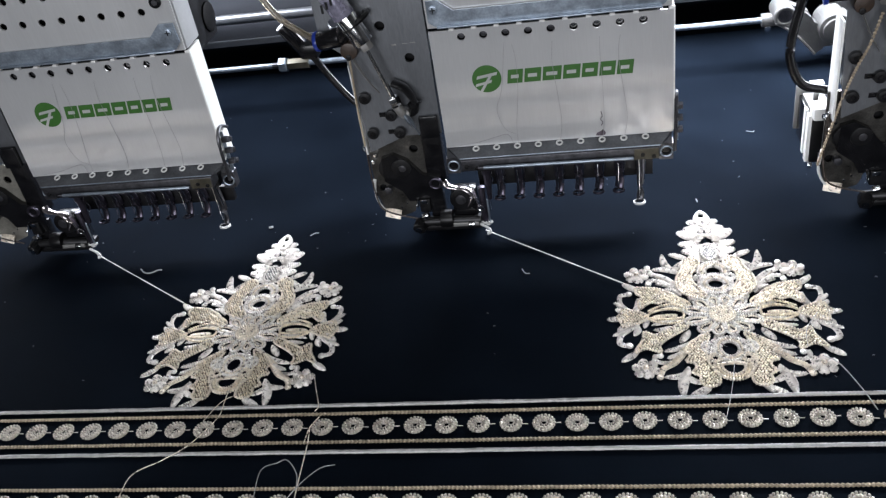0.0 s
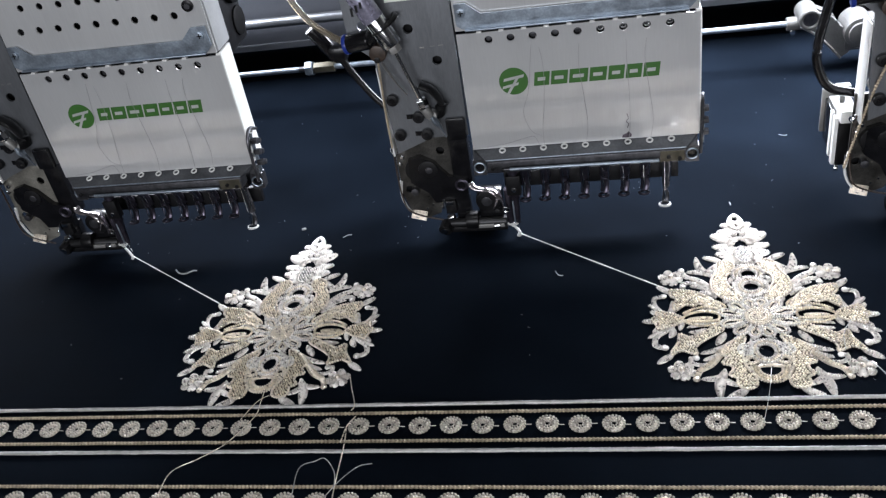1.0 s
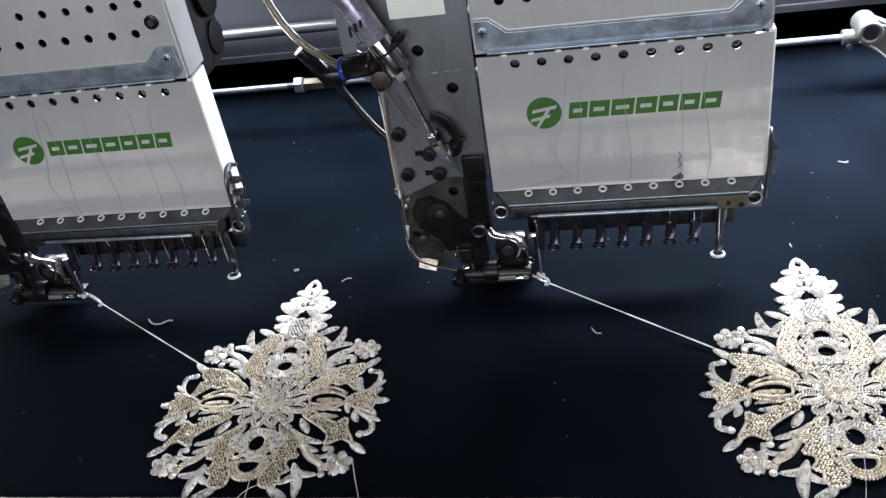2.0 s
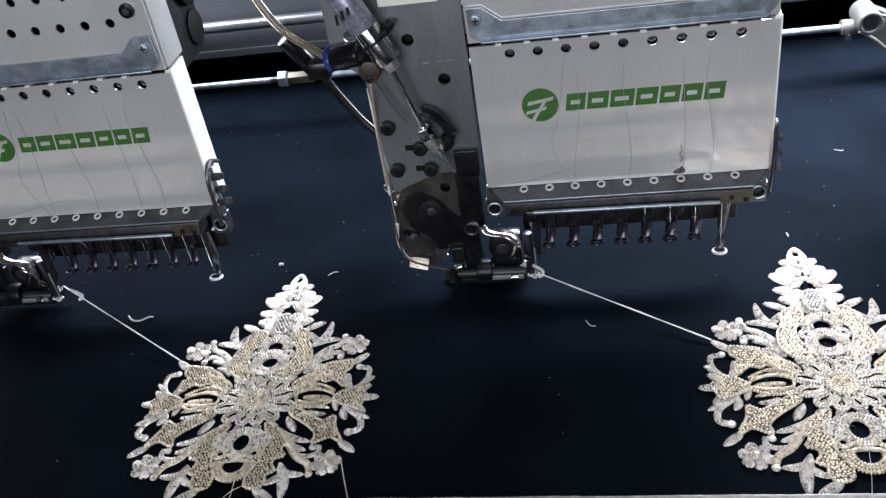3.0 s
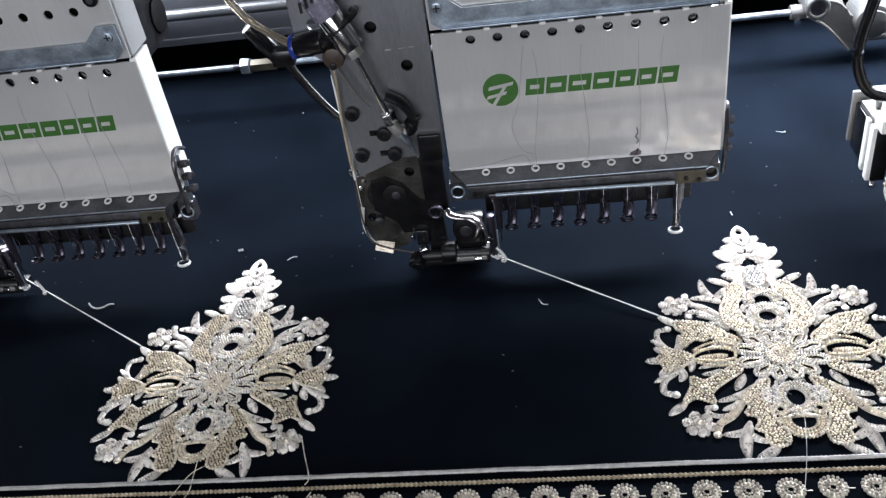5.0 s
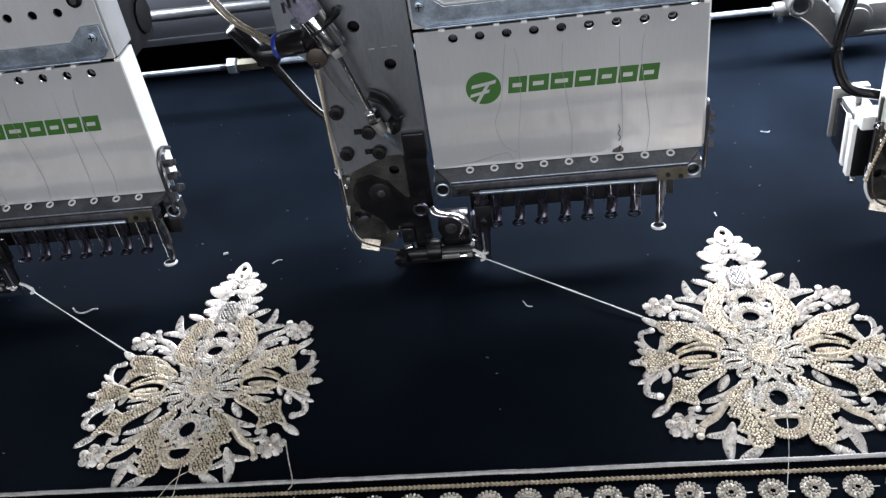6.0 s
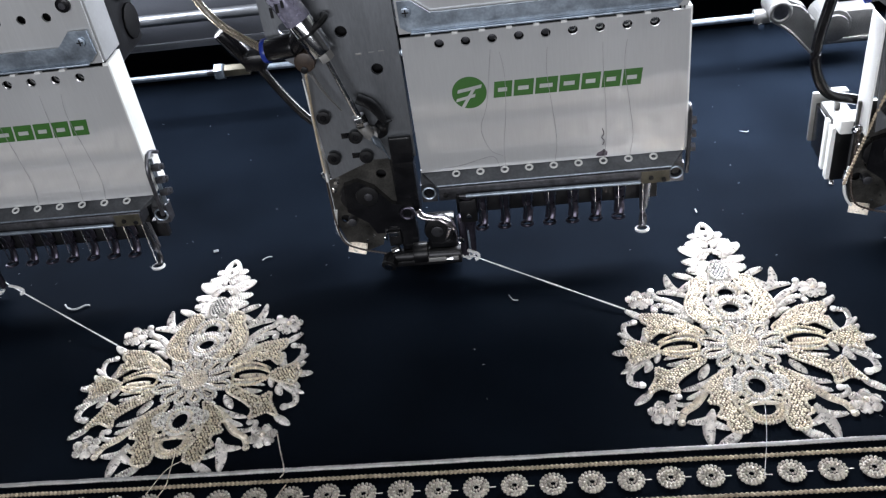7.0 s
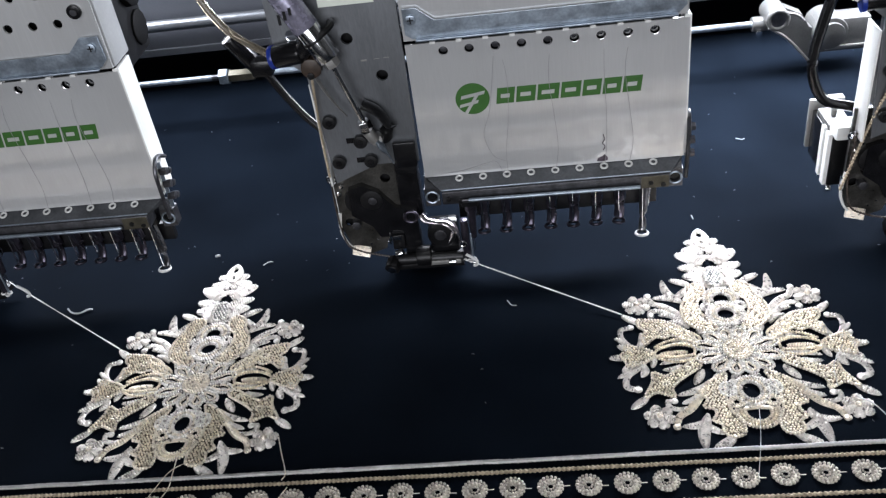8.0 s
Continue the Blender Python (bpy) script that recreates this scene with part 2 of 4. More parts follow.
# ---------------------------------------------------------------- the room
def room():
    tagged(part("floor", boxbm(-4000, 4000, -3500, 3500, -850, -800, bevel=0), FLOORM), "grey concrete workshop floor", "floor", kind="structure")
    tagged(part("ceiling", boxbm(-4000, 4000, -3500, 3500, 2500, 2550, bevel=0), WALLM), "plain grey workshop ceiling", "ceiling", kind="structure")
    tagged(part("wall_north", boxbm(-4000, 4000, 3500, 3600, -800, 2500, bevel=0), WALLM), "plain grey workshop wall", "wall", kind="structure")
    bm = bmesh.new()
    for x0, x1, z0, z1 in ((-4000, -1700, -800, 2500), (1500, 4000, -800, 2500), (-1700, 1500, -800, 0), (-1700, 1500, 1500, 2500)):
        box(bm, x0, x1, -3600, -3500, z0, z1, 0)
    tagged(part("wall_south", bm, WALLM), "plain grey workshop wall with an opening for the added window", "wall", kind="structure")
    # unseen window, added to go with the front fill light
    w = tagged(empty("window_1", mm(-100, -3560, 0)), "wide unseen window with white frame, added for front light", "window", kind="structure")
    bm = bmesh.new()
    for x0, x1, z0, z1 in ((-1600, -1540, 0, 1500), (1540, 1600, 0, 1500), (-1540, 1540, 0, 60), (-1540, 1540, 1440, 1500), (-30, 30, 60, 1440)):
        box(bm, x0, x1, -30, 30, z0, z1, 2)
    part("window_frame", bm, PAINT, w)
    for x0 in (-1540, 30):
        p = part("pane", boxbm(x0, x0 + 1510, -4, 4, 60, 1440, bevel=0), GLASS, w)
        p.visible_shadow = False
    tagged(part("wall_east", boxbm(4000, 4100, -3500, 3500, -800, 2500, bevel=0), WALLM), "plain grey workshop wall", "wall", kind="structure")
    tagged(part("wall_west", boxbm(-4100, -4000, -3500, 3500, -800, 2500, bevel=0), WALLM), "plain grey workshop wall", "wall", kind="structure")
    # fixtures for the two added ceiling lamps, out of view
    for name, x, y in (("ceiling_light", 250, -1100), ("ceiling_light", 600, 1700)):
        e = tagged(empty(name, mm(x, y, 2500)), "unseen long white ceiling light with a pale diffuser, added", "ceiling light", "workshop ceiling lights")
        part("housing", boxbm(-680, 680, -170, 170, -60, 0, bevel=4), PAINT, e)
        part("diffuser", boxbm(-650, 650, -150, 150, -72, -60.5, bevel=4), GLOW, e)


# ---------------------------------------------------------------- the machine's long members
def machine_frame():
    t = tagged(empty("machine_table", mm(0, 0, -4)), "dark machine table under the black fabric", "table")
    part("tabletop", boxbm(-1500, 1500, -880, 700, -40, -2, bevel=2), TABLE, t)
    for x in (-1350, 1350):
        for y in (-780, 600):
            part("leg", boxbm(x - 30, x + 30, y - 30, y + 30, -796, -40, bevel=3), BLACKOX, t)
    b = tagged(empty("machine_beam", mm(0, 400, 0)), "pale grey painted steel beam behind the sewing heads", "machine beam")
    part("beam_body", boxbm(-1500, 1500, 0, 160, 54, 420, bevel=5), BEAM, b)
    part("lower_lip", boxbm(-1500, 1500, -4, 0, 54, 62, bevel=0.8), BEAM, b)
    for x in (-1400, 1400):
        part("beam_post", boxbm(x - 60, x + 60, 20, 140, -5, 54, bevel=3), BEAM, b)
    part("guide_rail", cylbm((-1500, -16, 95), (1500, -16, 95), 6.5, 20), PLATE, b, "polished round guide rail")
    for x in (-1200, -600, 560, 1200):
        part("rail_bracket", boxbm(x - 12, x + 12, -16, 0, 84, 106, bevel=1), CAST, b)
    r = tagged(empty("drive_rod", mm(0, 317, 55)), "thin polished steel drive rod with a hexagon nut", "drive rod")
    part("rod", cylbm((-1450, 0, 0), (303, 0, 0), 3.4, 18), GALV, r)
    for x in (-666, -271):
        part("nut", cylbm((x - 5, 0, 0), (x + 5, 0, 0), 9, 6, bevel=0.8), GALV, r, "hexagon steel nut")
        part("coupler", cylbm((x + 6, 0, 0), (x + 33, 0, 0), 7.0, 6, bevel=0.6), YELLOWED, r)
        part("thread", cylbm((x - 14, 0, 0), (x - 5, 0, 0), 3.6, 14), DARKSTEEL, r)
    # the second, left panel is added to go with the fill light
    for x, half in ((770, 810), (-780, 460)):
        lb = tagged(empty("light_bar", mm(x, 275, 313)), "unseen flat white LED light panel under the head carriers", "light bar", "light panels")
        part("housing", boxbm(-half, half, -115, 115, 2, 16, bevel=2), PAINT, lb)
        part("bracket", boxbm(-10, 10, 115, 126, 4, 14, bevel=1), GALV, lb)
    c = tagged(empty("crank_lever", mm(316, 317, 64)), "cast aluminium crank lever on the drive rod", "crank lever")
    bm = bmesh.new()
    torus(bm, (0, -16, 0), (0, 1, 0), 9.5, 2.6, 28, 10)
    cyl(bm, (0, -14, 0), (0, 16, 0), 11.5, 28, bevel=0.8)
    part("hollow_boss", bm, CRANK, c, "round hollow boss")
    part("bore", cylbm((0, -17.5, 0), (0, -13.6, 0), 7.4, 24), DARKSTEEL, c)
    part("arm", plate([(-10, -6), (8, 9), (26, 0), (34, -14), (48, -20), (46, -46), (37, -52), (27, -38)], -8, 6), CRANK, c)
    part("arm_rib", tubebm(spline([(-9, -17, -7), (10, -13, -21), (25, -10, -37), (37, -10, -51)], 2), 1.5, 8), CAST, c, "bright cast rib")
    part("arm_rib", tubebm(spline([(9, -17, 7), (20, -13, 2), (28, -10, -6)], 2), 1.3, 8), CAST, c)
    part("lever_casting", boxbm(40, 96, -10, 16, -44, -8, bevel=4), CRANK, c, "grey cast lever")
    part("casting_rib", boxbm(52, 96, -12.5, -10.1, -40, -36, bevel=0.8), CAST, c)
    part("rod_socket", cylbm((-22, 0, -9), (-4, 0, -9), 7.5, 18, bevel=1), CRANK, c)
    bm = bmesh.new()
    cyl(bm, (54, -18, -20), (54, 20, -20), 17, 32, bevel=1.5)
    cyl(bm, (54, -22, -20), (54, -18, -20), 13, 28, bevel=1)
    part("pivot_boss", bm, CRANK, c, "large round pivot boss")
    part("socket_screw", cylbm((-16, -9, -16), (-16, 3, -16), 3.2, 12, bevel=0.5), CHROME, c)


# ---------------------------------------------------------------- one sewing head
def head():
    """Built at the origin: x from the first thread eyelet, y back from the face panel, z up from the fabric."""
    h = tagged(empty("embroidery_head"), "sewing head with pale satin face panel and arm plate", "sewing head", "sewing heads on the beam")
    # face panel with its flanges, round holes and screws
    fp = part("face_panel", plate([(-26, 97), (167, 97), (167, 204), (-26, 204)], 0, 1.6, [(18 * k, 197.4, 3.3) for k in range(9)]), PANEL, h,
              "pale satin metal face panel with green print", smooth=False)
    part("side_cheek", boxbm(165.2, 168.0, 1.8, 24, 99, 206, bevel=0.6), PAINT, fp, "bright white side cheek")
    part("cheek_fold", boxbm(163.4, 168.2, 0.2, 1.6, 99, 206, bevel=0.4), PAINT, fp)
    # the shade above the bracket is put into this cheek's colour
    part("upper_cheek", boxbm(164.2, 166.4, 1.8, 30, 207, 330, bevel=0.6), SHADECHEEK, fp, "upper side cheek, its shade put into the grey")
    for k in range(9):
        part("hole_screw", cylbm((18 * k, 3.2, 197.4), (18 * k, 7, 197.4), 2.6, 12, bevel=0.4), DARKSTEEL if k < 5 else CHROME, fp)
    part("flange_hole", cylbm((167.7, 11, 150), (166, 11, 150), 2.4, 12), BLACK, fp)
    # printed mark: disc with two pale slashes, then plain bars
    part("printed_disc", cylbm((16.5, 0.2, 159), (16.5, -0.25, 159), 12.2, 40), GREEN, fp, "green printed disc")
    for z0, z1, x0, x1 in ((163, 160.4, 8, 25), (156.2, 153.8, 6.5, 20)):
        bm = plate([(x0, z1 - 1.2), (x1, z1 + 1.6), (x1 + 0.8, z0 + 1.6), (x0 + 0.8, z0 - 1.2)], -0.45, -0.25)
        part("pale_slash", bm, PANEL, fp)
    part("pale_slash", plate([(9, 147), (12, 147.5), (22, 163), (19.5, 163)], -0.45, -0.25), PANEL, fp)
    x = 33.0
    for w in (12.6, 13.6, 15.2, 13.8, 12.8, 12.6, 12.8):
        part("printed_bar", plate([(x, 153.2), (x + w, 153.2), (x + w + 1.6, 165.4), (x + 1.6, 165.4)], -0.25, 0.1), GREEN, fp)
        part("pale_slash", plate([(x + 3.4, 157.6), (x + w - 2.8, 157.6), (x + w - 2.4, 160.6), (x + 3.8, 160.6)], -0.42, -0.25), PANEL, fp)
        x += w + 1.4
    # upper panel with its rows of holes
    up = part("upper_panel", plate([(-26, 207), (165, 207), (165, 330), (-26, 330)], -0.6, 1.0,
                                   [(18 * k + 12, 242.5, 3.2) for k in range(-1, 8)] + [(18 * k + 3, 263, 3.0) for k in range(0, 9)]
                                   + [(18 * k + 8, 286, 3.0) for k in range(0, 9)]), PANEL, h, "pale satin upper panel", smooth=False)
    bm = cylbm((153, -3, 250), (153, 0, 250), 5, 22, bevel=0.6)
    part("rubber_knob", bm, BLACK, up)
    part("knob_screw", cylbm((153, -3.8, 250), (153, -2.8, 250), 2.4, 12), DARKSTEEL, up)
    # galvanised thread-guide bracket
    gb = part("guide_bracket", plate([(-24, 231), (-15, 231), (-3, 221.5), (139, 221.5), (150, 232), (163, 232), (164, 215), (159, 209.5), (-19, 209.5), (-24, 213)],
                                     -4.0, -2.6, [(-19, 223.5, 1.9), (156.5, 224.5, 1.9)]), GALV, h, "galvanised steel thread guide bracket", smooth=False)
    part("bracket_lip", boxbm(-17, 158, -8, -4.1, 208.6, 210, bevel=0.4), GALV, gb)
    for x, z in ((-19, 223.5), (156.5, 224.5)):
        part("bracket_screw", cylbm((x, -5.6, z), (x, -2.4, z), 3.6, 16, bevel=0.7), GALV, gb)
        bm = bmesh.new()
        box(bm, x - 2.2, x + 2.2, -5.9, -5.55, z - 0.4, z + 0.4, 0)
        box(bm, x - 0.4, x + 0.4, -5.95, -5.6, z - 2.2, z + 2.2, 0)
        part("screw_cross", bm, BLACKOX, gb)
    for k in range(9):
        part("guide_tab", boxbm(18 * k - 8, 18 * k - 4, -8.4, -4, 206.4, 208.2, bevel=0.3), WHITE, gb)
    # dark needle case behind the panels
    part("needle_case", boxbm(-20, 158, 9, 24, 84, 186, bevel=3), BLACKOX, h, "black needle case behind the panel")
    part("upper_case", boxbm(-20, 158, 9, 92, 186.5, 331, bevel=3), BLACKOX, h)
    part("case_cap", cylbm((148, 78, 206), (160, 78, 206), 14, 12, bevel=2), RUBBER, h, "black round end cap")
    part("case_cap", cylbm((148, 78, 242), (163, 78, 242), 19, 12, bevel=2), RUBBER, h)
    # eyelet rail: a shelf sloping forward, front bar, silver rod
    bm = bmesh.new()
    vs = [[bm.verts.new(c) for c in ((x0, 4, 97), (x0, 1.7, 97), (x1, -11.5, 91.8), (x1, -11.5, 90.2), (x0, 4, 92))] for x0, x1 in ((-26, -15), (166, 156))]
    for j in range(5):
        bm.faces.new((vs[0][j], vs[0][(j + 1) % 5], vs[1][(j + 1) % 5], vs[1][j]))
    bm.faces.new(vs[0][::-1]), bm.faces.new(vs[1])
    er = part("eyelet_rail", bm, RAIL, h, "sloped galvanised rail with white eyelets", smooth=False)
    part("rail_lip", cylbm((-14.5, -11.6, 91.4), (155.5, -11.6, 91.4), 0.55, 10), GALV, er, "thin galvanised strip along the rail edge")
    for k in range(9):
        bm = torus(bmesh.new(), (18 * k, -3.2, 95.9), (0, -0.36, 0.93), 2.35, 0.75, 20, 8)
        part("eyelet", bm, WHITE, er, "white ceramic thread eyelet")
    nb = part("needle_rail", boxbm(-14, 155, -12.6, 2, 79, 90, bevel=0.8), DARKSTEEL, h, "dark steel needle rail")
    part("rail_end", boxbm(134, 154, -13.2, -12.7, 79.5, 89.5, bevel=0.2), YELLOWED, nb, "worn yellowish rail end", smooth=False)
    for x, z in ((-9, 84), (0, 82), (141, 84), (150, 82)):
        part("rail_screw", cylbm((x, -14, z), (x, -12, z), 1.9, 12, bevel=0.3), BLACKOX, nb)
    part("silver_strip", cylbm((6, -15.2, 83.4), (133, -15.2, 82.4), 1.5, 14, bevel=0.3), GALV, nb, "polished strip")
    part("strip_screw", cylbm((1, -15.4, 83.6), (6, -15.2, 83.4), 0.9, 10), DARKSTEEL, nb)
    part("back_rail", boxbm(-6, 152, 27, 33, 40, 56, bevel=0.8), BLACKOX, h)
    part("needle_plate", boxbm(-12, 153, 4, 24, 70, 84, bevel=1), BLACKOX, h)
    for x in (-23.5, 162):
        e = plate([(x - 5.8, 67), (x + 5.8, 67), (x + 5.8, 82.4), (x - 5.8, 82.4)], 6, 16, [(x, 74.8, 4.3)], 18)
        cb = part("corner_block", e, DARKSTEEL, h, "square end block with a round bore", smooth=False)
        part("bore", cylbm((x, 8.5, 74.8), (x, 15, 74.8), 4.3, 18), BLACK, cb)
        part("bore_ring", torus(bmesh.new(), (x, 6, 74.8), (0, 1, 0), 4.9, 0.8, 24, 8), GALV, cb, "bright bore ring")
        part("block_web", plate([(x - 5, 82.6), (x + 5, 82.6), (x + 4, 92), (x - 4, 95)], 6.2, 9), RAIL, cb)
    # right-hand bracket with bolts
    sb = part("side_bracket", plate([(0, 86), (3, 86), (3, 126), (0, 126)], 0, 1), GALV, h)
    sb.data.transform(Matrix.Translation((0.1685, 0.004, 0)))
    bm = bmesh.new()
    tube(bm, spline([(168, -3, 80), (168.5, -4, 100), (169, -3, 122), (170, 6, 130), (171, 18, 124)], 2), 1.6, 8)
    part("bracket_wire", bm, DARKSTEEL, sb)
    for z in (96, 107, 118):
        part("bracket_bolt", cylbm((169, 5, z), (175, 5, z), 3.4, 6, bevel=0.4), DARKSTEEL, sb)
        part("bracket_bolt", cylbm((169, 13, z - 4), (174, 13, z - 4), 2.6, 12, bevel=0.4), DARKSTEEL, sb)
    # raised presser feet; the last one hangs low
    for k in range(1, 9):
        x = 14 + 18 * (k - 1)
        low = k == 8
        zb, y = (19.0, 14.0) if low else (30.5, 18.0)
        bm = bmesh.new()
        tube(bm, spline([(x + 1.5, 12, 76), (x + 1, 16, 66), (x + 0.8, y + 6, 52 if not low else 44), (x + 0.5, y + 6.5, zb + 7), (x - 0.5, y + 4.5, zb + 0.8)], 2.0),
             lambda s: (4.0 if low else 5.0) - 0.8 * s, 12, flat=0.5)
        torus(bm, (x - 1, y + 0.4, zb), (0, 0.15, 1), 4.3, 1.25 if not low else 1.2, 22, 8)
        pf = part("presser_foot", bm, DARKSTEEL if low else DULLCHROME, h, "dark presser foot with a white ring" if low else "dark chrome presser foot")
        # thin chrome tube drawn as the shine along the foot
        part("foot_shine", tubebm(spline([(x + 4.4, 9.5, 70), (x + 4.2, y - 1, 56), (x + 3.6, y + 2, 42)], 2), 0.5, 6), CHROME, pf, "chrome strip standing for shine on the foot")
        part("foot_clamp", boxbm(x - 4.4, x + 6.4, 5.5, 15, 69, 77, bevel=0.8), BLACKOX if k % 3 else DARKSTEEL, pf)
        # the highlight under the rail, shaped as a chrome tube
        part("clamp_lip", tubebm(spline([(x - 5, 4.6, 70.4), (x, 4.4, 71.2), (x + 5.5, 4.8, 72.6)], 1.5), 0.75, 8), CHROME, pf, "chrome strip standing for the clamp highlight")
        part("clamp_screw", cylbm((x + 1, 3.4, 74.5), (x + 1, 6.5, 74.5), 1.8, 12, bevel=0.3), DARKSTEEL, pf)
        part("needle", cylbm((x - 1, y, 68), (x - 1, y, zb + 4), 0.55, 8), CHROME, pf)
        if low:
            part("foot_ring", torus(bmesh.new(), (x - 1, y + 0.4, zb), (0, 0.15, 1), 4.5, 1.25, 24, 8), WHITE, pf, "white foot ring")
        if k == 1:
            bm = tubebm(spline([(x - 7, 9, 62), (x - 5, 12, 54), (x - 8, 13, 47), (x - 11, 12, 44)], 1.5), 0.6, 6)
            part("thread_clip", bm, CHROME, pf)
    # loose threads on the panel
    for k, sw in ((2, 6.0), (4, -1.0), (6, 1.5), (7, -2.0)):
        bm = tubebm(spline([(18 * k + 2, 1, 197), (18 * k + sw, -0.9, 172), (18 * k + sw * 0.4 + 2, -0.8, 140), (18 * k - sw * 0.3 + 3, -0.8, 115), (18 * k + 1, -1.5, 96)], 3), 0.17, 5)
        part("panel_thread", bm, DARKTHREAD, h, "thin dark thread")
    bm = tubebm(spline([(-14, -0.8, 99), (4, -0.8, 101), (20, -0.8, 105), (29, -1.0, 106), (34, -3.5, 97), (42, -8, 88)], 2), 0.22, 5)
    part("panel_thread", bm, DARKTHREAD, h)
    bm = tubebm(spline([(34, -0.8, 190), (28, -0.8, 150), (22, -0.8, 130), (27, -0.8, 112), (36, -0.9, 106)], 2), 0.16, 5)
    part("panel_thread", bm, DARKTHREAD, h)

    # coiling arm: upper plate
    ap = part("arm_plate", plate([(-27.2, 330), (-28.2, 112), (-60, 112), (-94, 98), (-98.5, 190), (-117, 205), (-117, 330)], 0.5, 3,
                                 [(-65, 213, 4.2), (-45, 183.5, 4.2), (-103, 219, 4.2)], 20), PLATE, h, "brushed steel arm plate with round holes", smooth=False)
    part("plate_backing", boxbm(-92, -30, 10, 24, 118, 330, bevel=2), BLACKOX, ap)
    # white on the steel flange stands for light falling on its side
    part("plate_flange", boxbm(-99.5, -97.9, 3.2, 26, 94, 180, bevel=0.4), PAINT, ap, "folded plate edge, whitened for the light on it")
    part("plate_label", boxbm(-80, -42, -0.3, 0.6, 237, 262, bevel=0.2), LABELM, ap, "pale blank label")
    for dx in (0, 9, 16):
        part("stamped_mark", boxbm(-58 + dx, -54 + dx, 0.3, 0.6, 195.2 + dx * 0.1, 196.4, bevel=0.1), CAST, ap)
    for x, z, sx in ((-69, 134, -9), (-88, 118, 0), (-64, 117, -9), (-89, 152, 3)):
        part("bolt", cylbm((x, -4.5, z), (x, 1, z), 5.2, 18, bevel=0.8), BLACKOX, ap, "blackened cap bolt")
        part("bolt_socket", cylbm((x, -4.7, z), (x, -4.2, z), 2.6, 6), BLACK, ap)
        if sx:
            part("slot", boxbm(min(x, x + sx) - 2, max(x, x + sx) + 2, 0.1, 0.7, z - 2.2, z + 2.2, bevel=0.2), BLACK, ap)
    # lower plate
    lp = part("lower_plate", plate([(-97, 126), (-60, 126), (-46, 112), (-35, 92), (-33, 62), (-46, 48), (-60, 46), (-64, 34), (-78, 29), (-92, 37), (-97, 56)],
                                   -2.4, -0.4, [(-55, 101, 4.0), (-90, 62, 4.0)], 18), OILY, h, "oily dark steel lower arm plate", smooth=False)
    bm = bmesh.new()
    cyl(bm, (-77, -7, 84), (-77, -1, 84), 13, 26, bevel=1.2)
    cyl(bm, (-68, -9, 85), (-68, -1, 85), 9, 24, bevel=1)
    part("bearing_cap", bm, BLACKOX, lp, "black round bearing cap")
    part("cap_screw", cylbm((-67, -10, 85), (-67, -8, 85), 3.4, 16, bevel=0.5), DARKSTEEL, lp)
    part("cap_screw", cylbm((-84, -9, 62), (-84, -1, 62), 3.6, 16, bevel=0.5), DARKSTEEL, lp)
    part("motor_block", plate([(-85, 96), (-74, 99), (-62, 92), (-50, 76), (-34, 72), (-34, 49), (-66, 49), (-71, 60), (-86, 72)], -8, -2.5), BLACK, lp, "black cast motor block", smooth=False)
    part("drive_cover", boxbm(-47, -29, -3, 12, 60, 132, bevel=2), BLACK, lp, "black drive cover beside the panel")
    part("cover_step", boxbm(-46, -29.5, -5, 0.4, 110, 131, bevel=1.5), BLACK, ap)
    lp.location = (-0.0045, 0.019, -0.0115)
    bm = torus(bmesh.new(), (-39, -9, 67), (0, 1, 0), 5.0, 1.5, 26, 10)
    part("washer", bm, DULLCHROME, lp, "round steel washer")
    part("washer_core", cylbm((-39, -8.6, 67), (-39, -1, 67), 4, 18), BLACK, lp)
    part("column", boxbm(-48, -34, -7, 4, 20, 52, bevel=2), BLACK, lp)
    # unseen black sheet added behind the plate so its holes stay dark
    part("lower_backing", plate([(-94, 122), (-62, 122), (-48, 108), (-38, 90), (-37, 64), (-62, 50), (-90, 52), (-94, 60)], 4, 9), BLACKOX, lp, smooth=False)
    # linkage lever over the plate
    bm = tubebm(spline([(-57, -9, 139), (-53, -9, 132), (-49.5, -8, 125), (-46.5, -7, 116)], 2), lambda s: 1.2 + 4.0 * math.sin(math.pi * min(1, 0.1 + s * 1.1)) ** 2, 12, flat=0.5)
    part("link", bm, GALV, ap, "pale worn link")
    part("link_pin", cylbm((-56, -9, 137), (-56, -2, 137), 4.6, 20, bevel=1), CAST, ap)
    bm = tubebm(spline([(-62, -6, 166), (-52, -7, 160), (-46, -7, 148), (-48, -6, 136)], 2), 6.5, 12, flat=0.4)
    part("rocker", bm, BLACKOX, ap, "black rocker arm")
    # edge details at the tip
    part("edge_tube", tubebm(spline([(-96.5, -3, 72), (-98, -3.5, 62), (-98, -3.5, 52), (-95, -4, 43), (-91, -4, 37)], 2), lambda s: 1.6 - 0.7 * s, 8), PAINT, lp, "thin white tube along the plate edge")
    bm = boxbm(-7.5, 7.5, -1, 1, -4.5, 4.5, bevel=0.5)
    bmesh.ops.rotate(bm, matrix=Matrix.Rotation(radians(14), 3, "Y"), verts=bm.verts)
    bmesh.ops.rotate(bm, matrix=Matrix.Rotation(radians(-30), 3, "X"), verts=bm.verts)
    bmesh.ops.translate(bm, vec=(-85, -4, 34), verts=bm.verts)
    part("guide_tab", bm, CREAM, lp, "bright polished guide tab")
    part("edge_strip", boxbm(-98.8, -96.6, -4, 1, 54, 68, bevel=0.4), CHROME, lp)
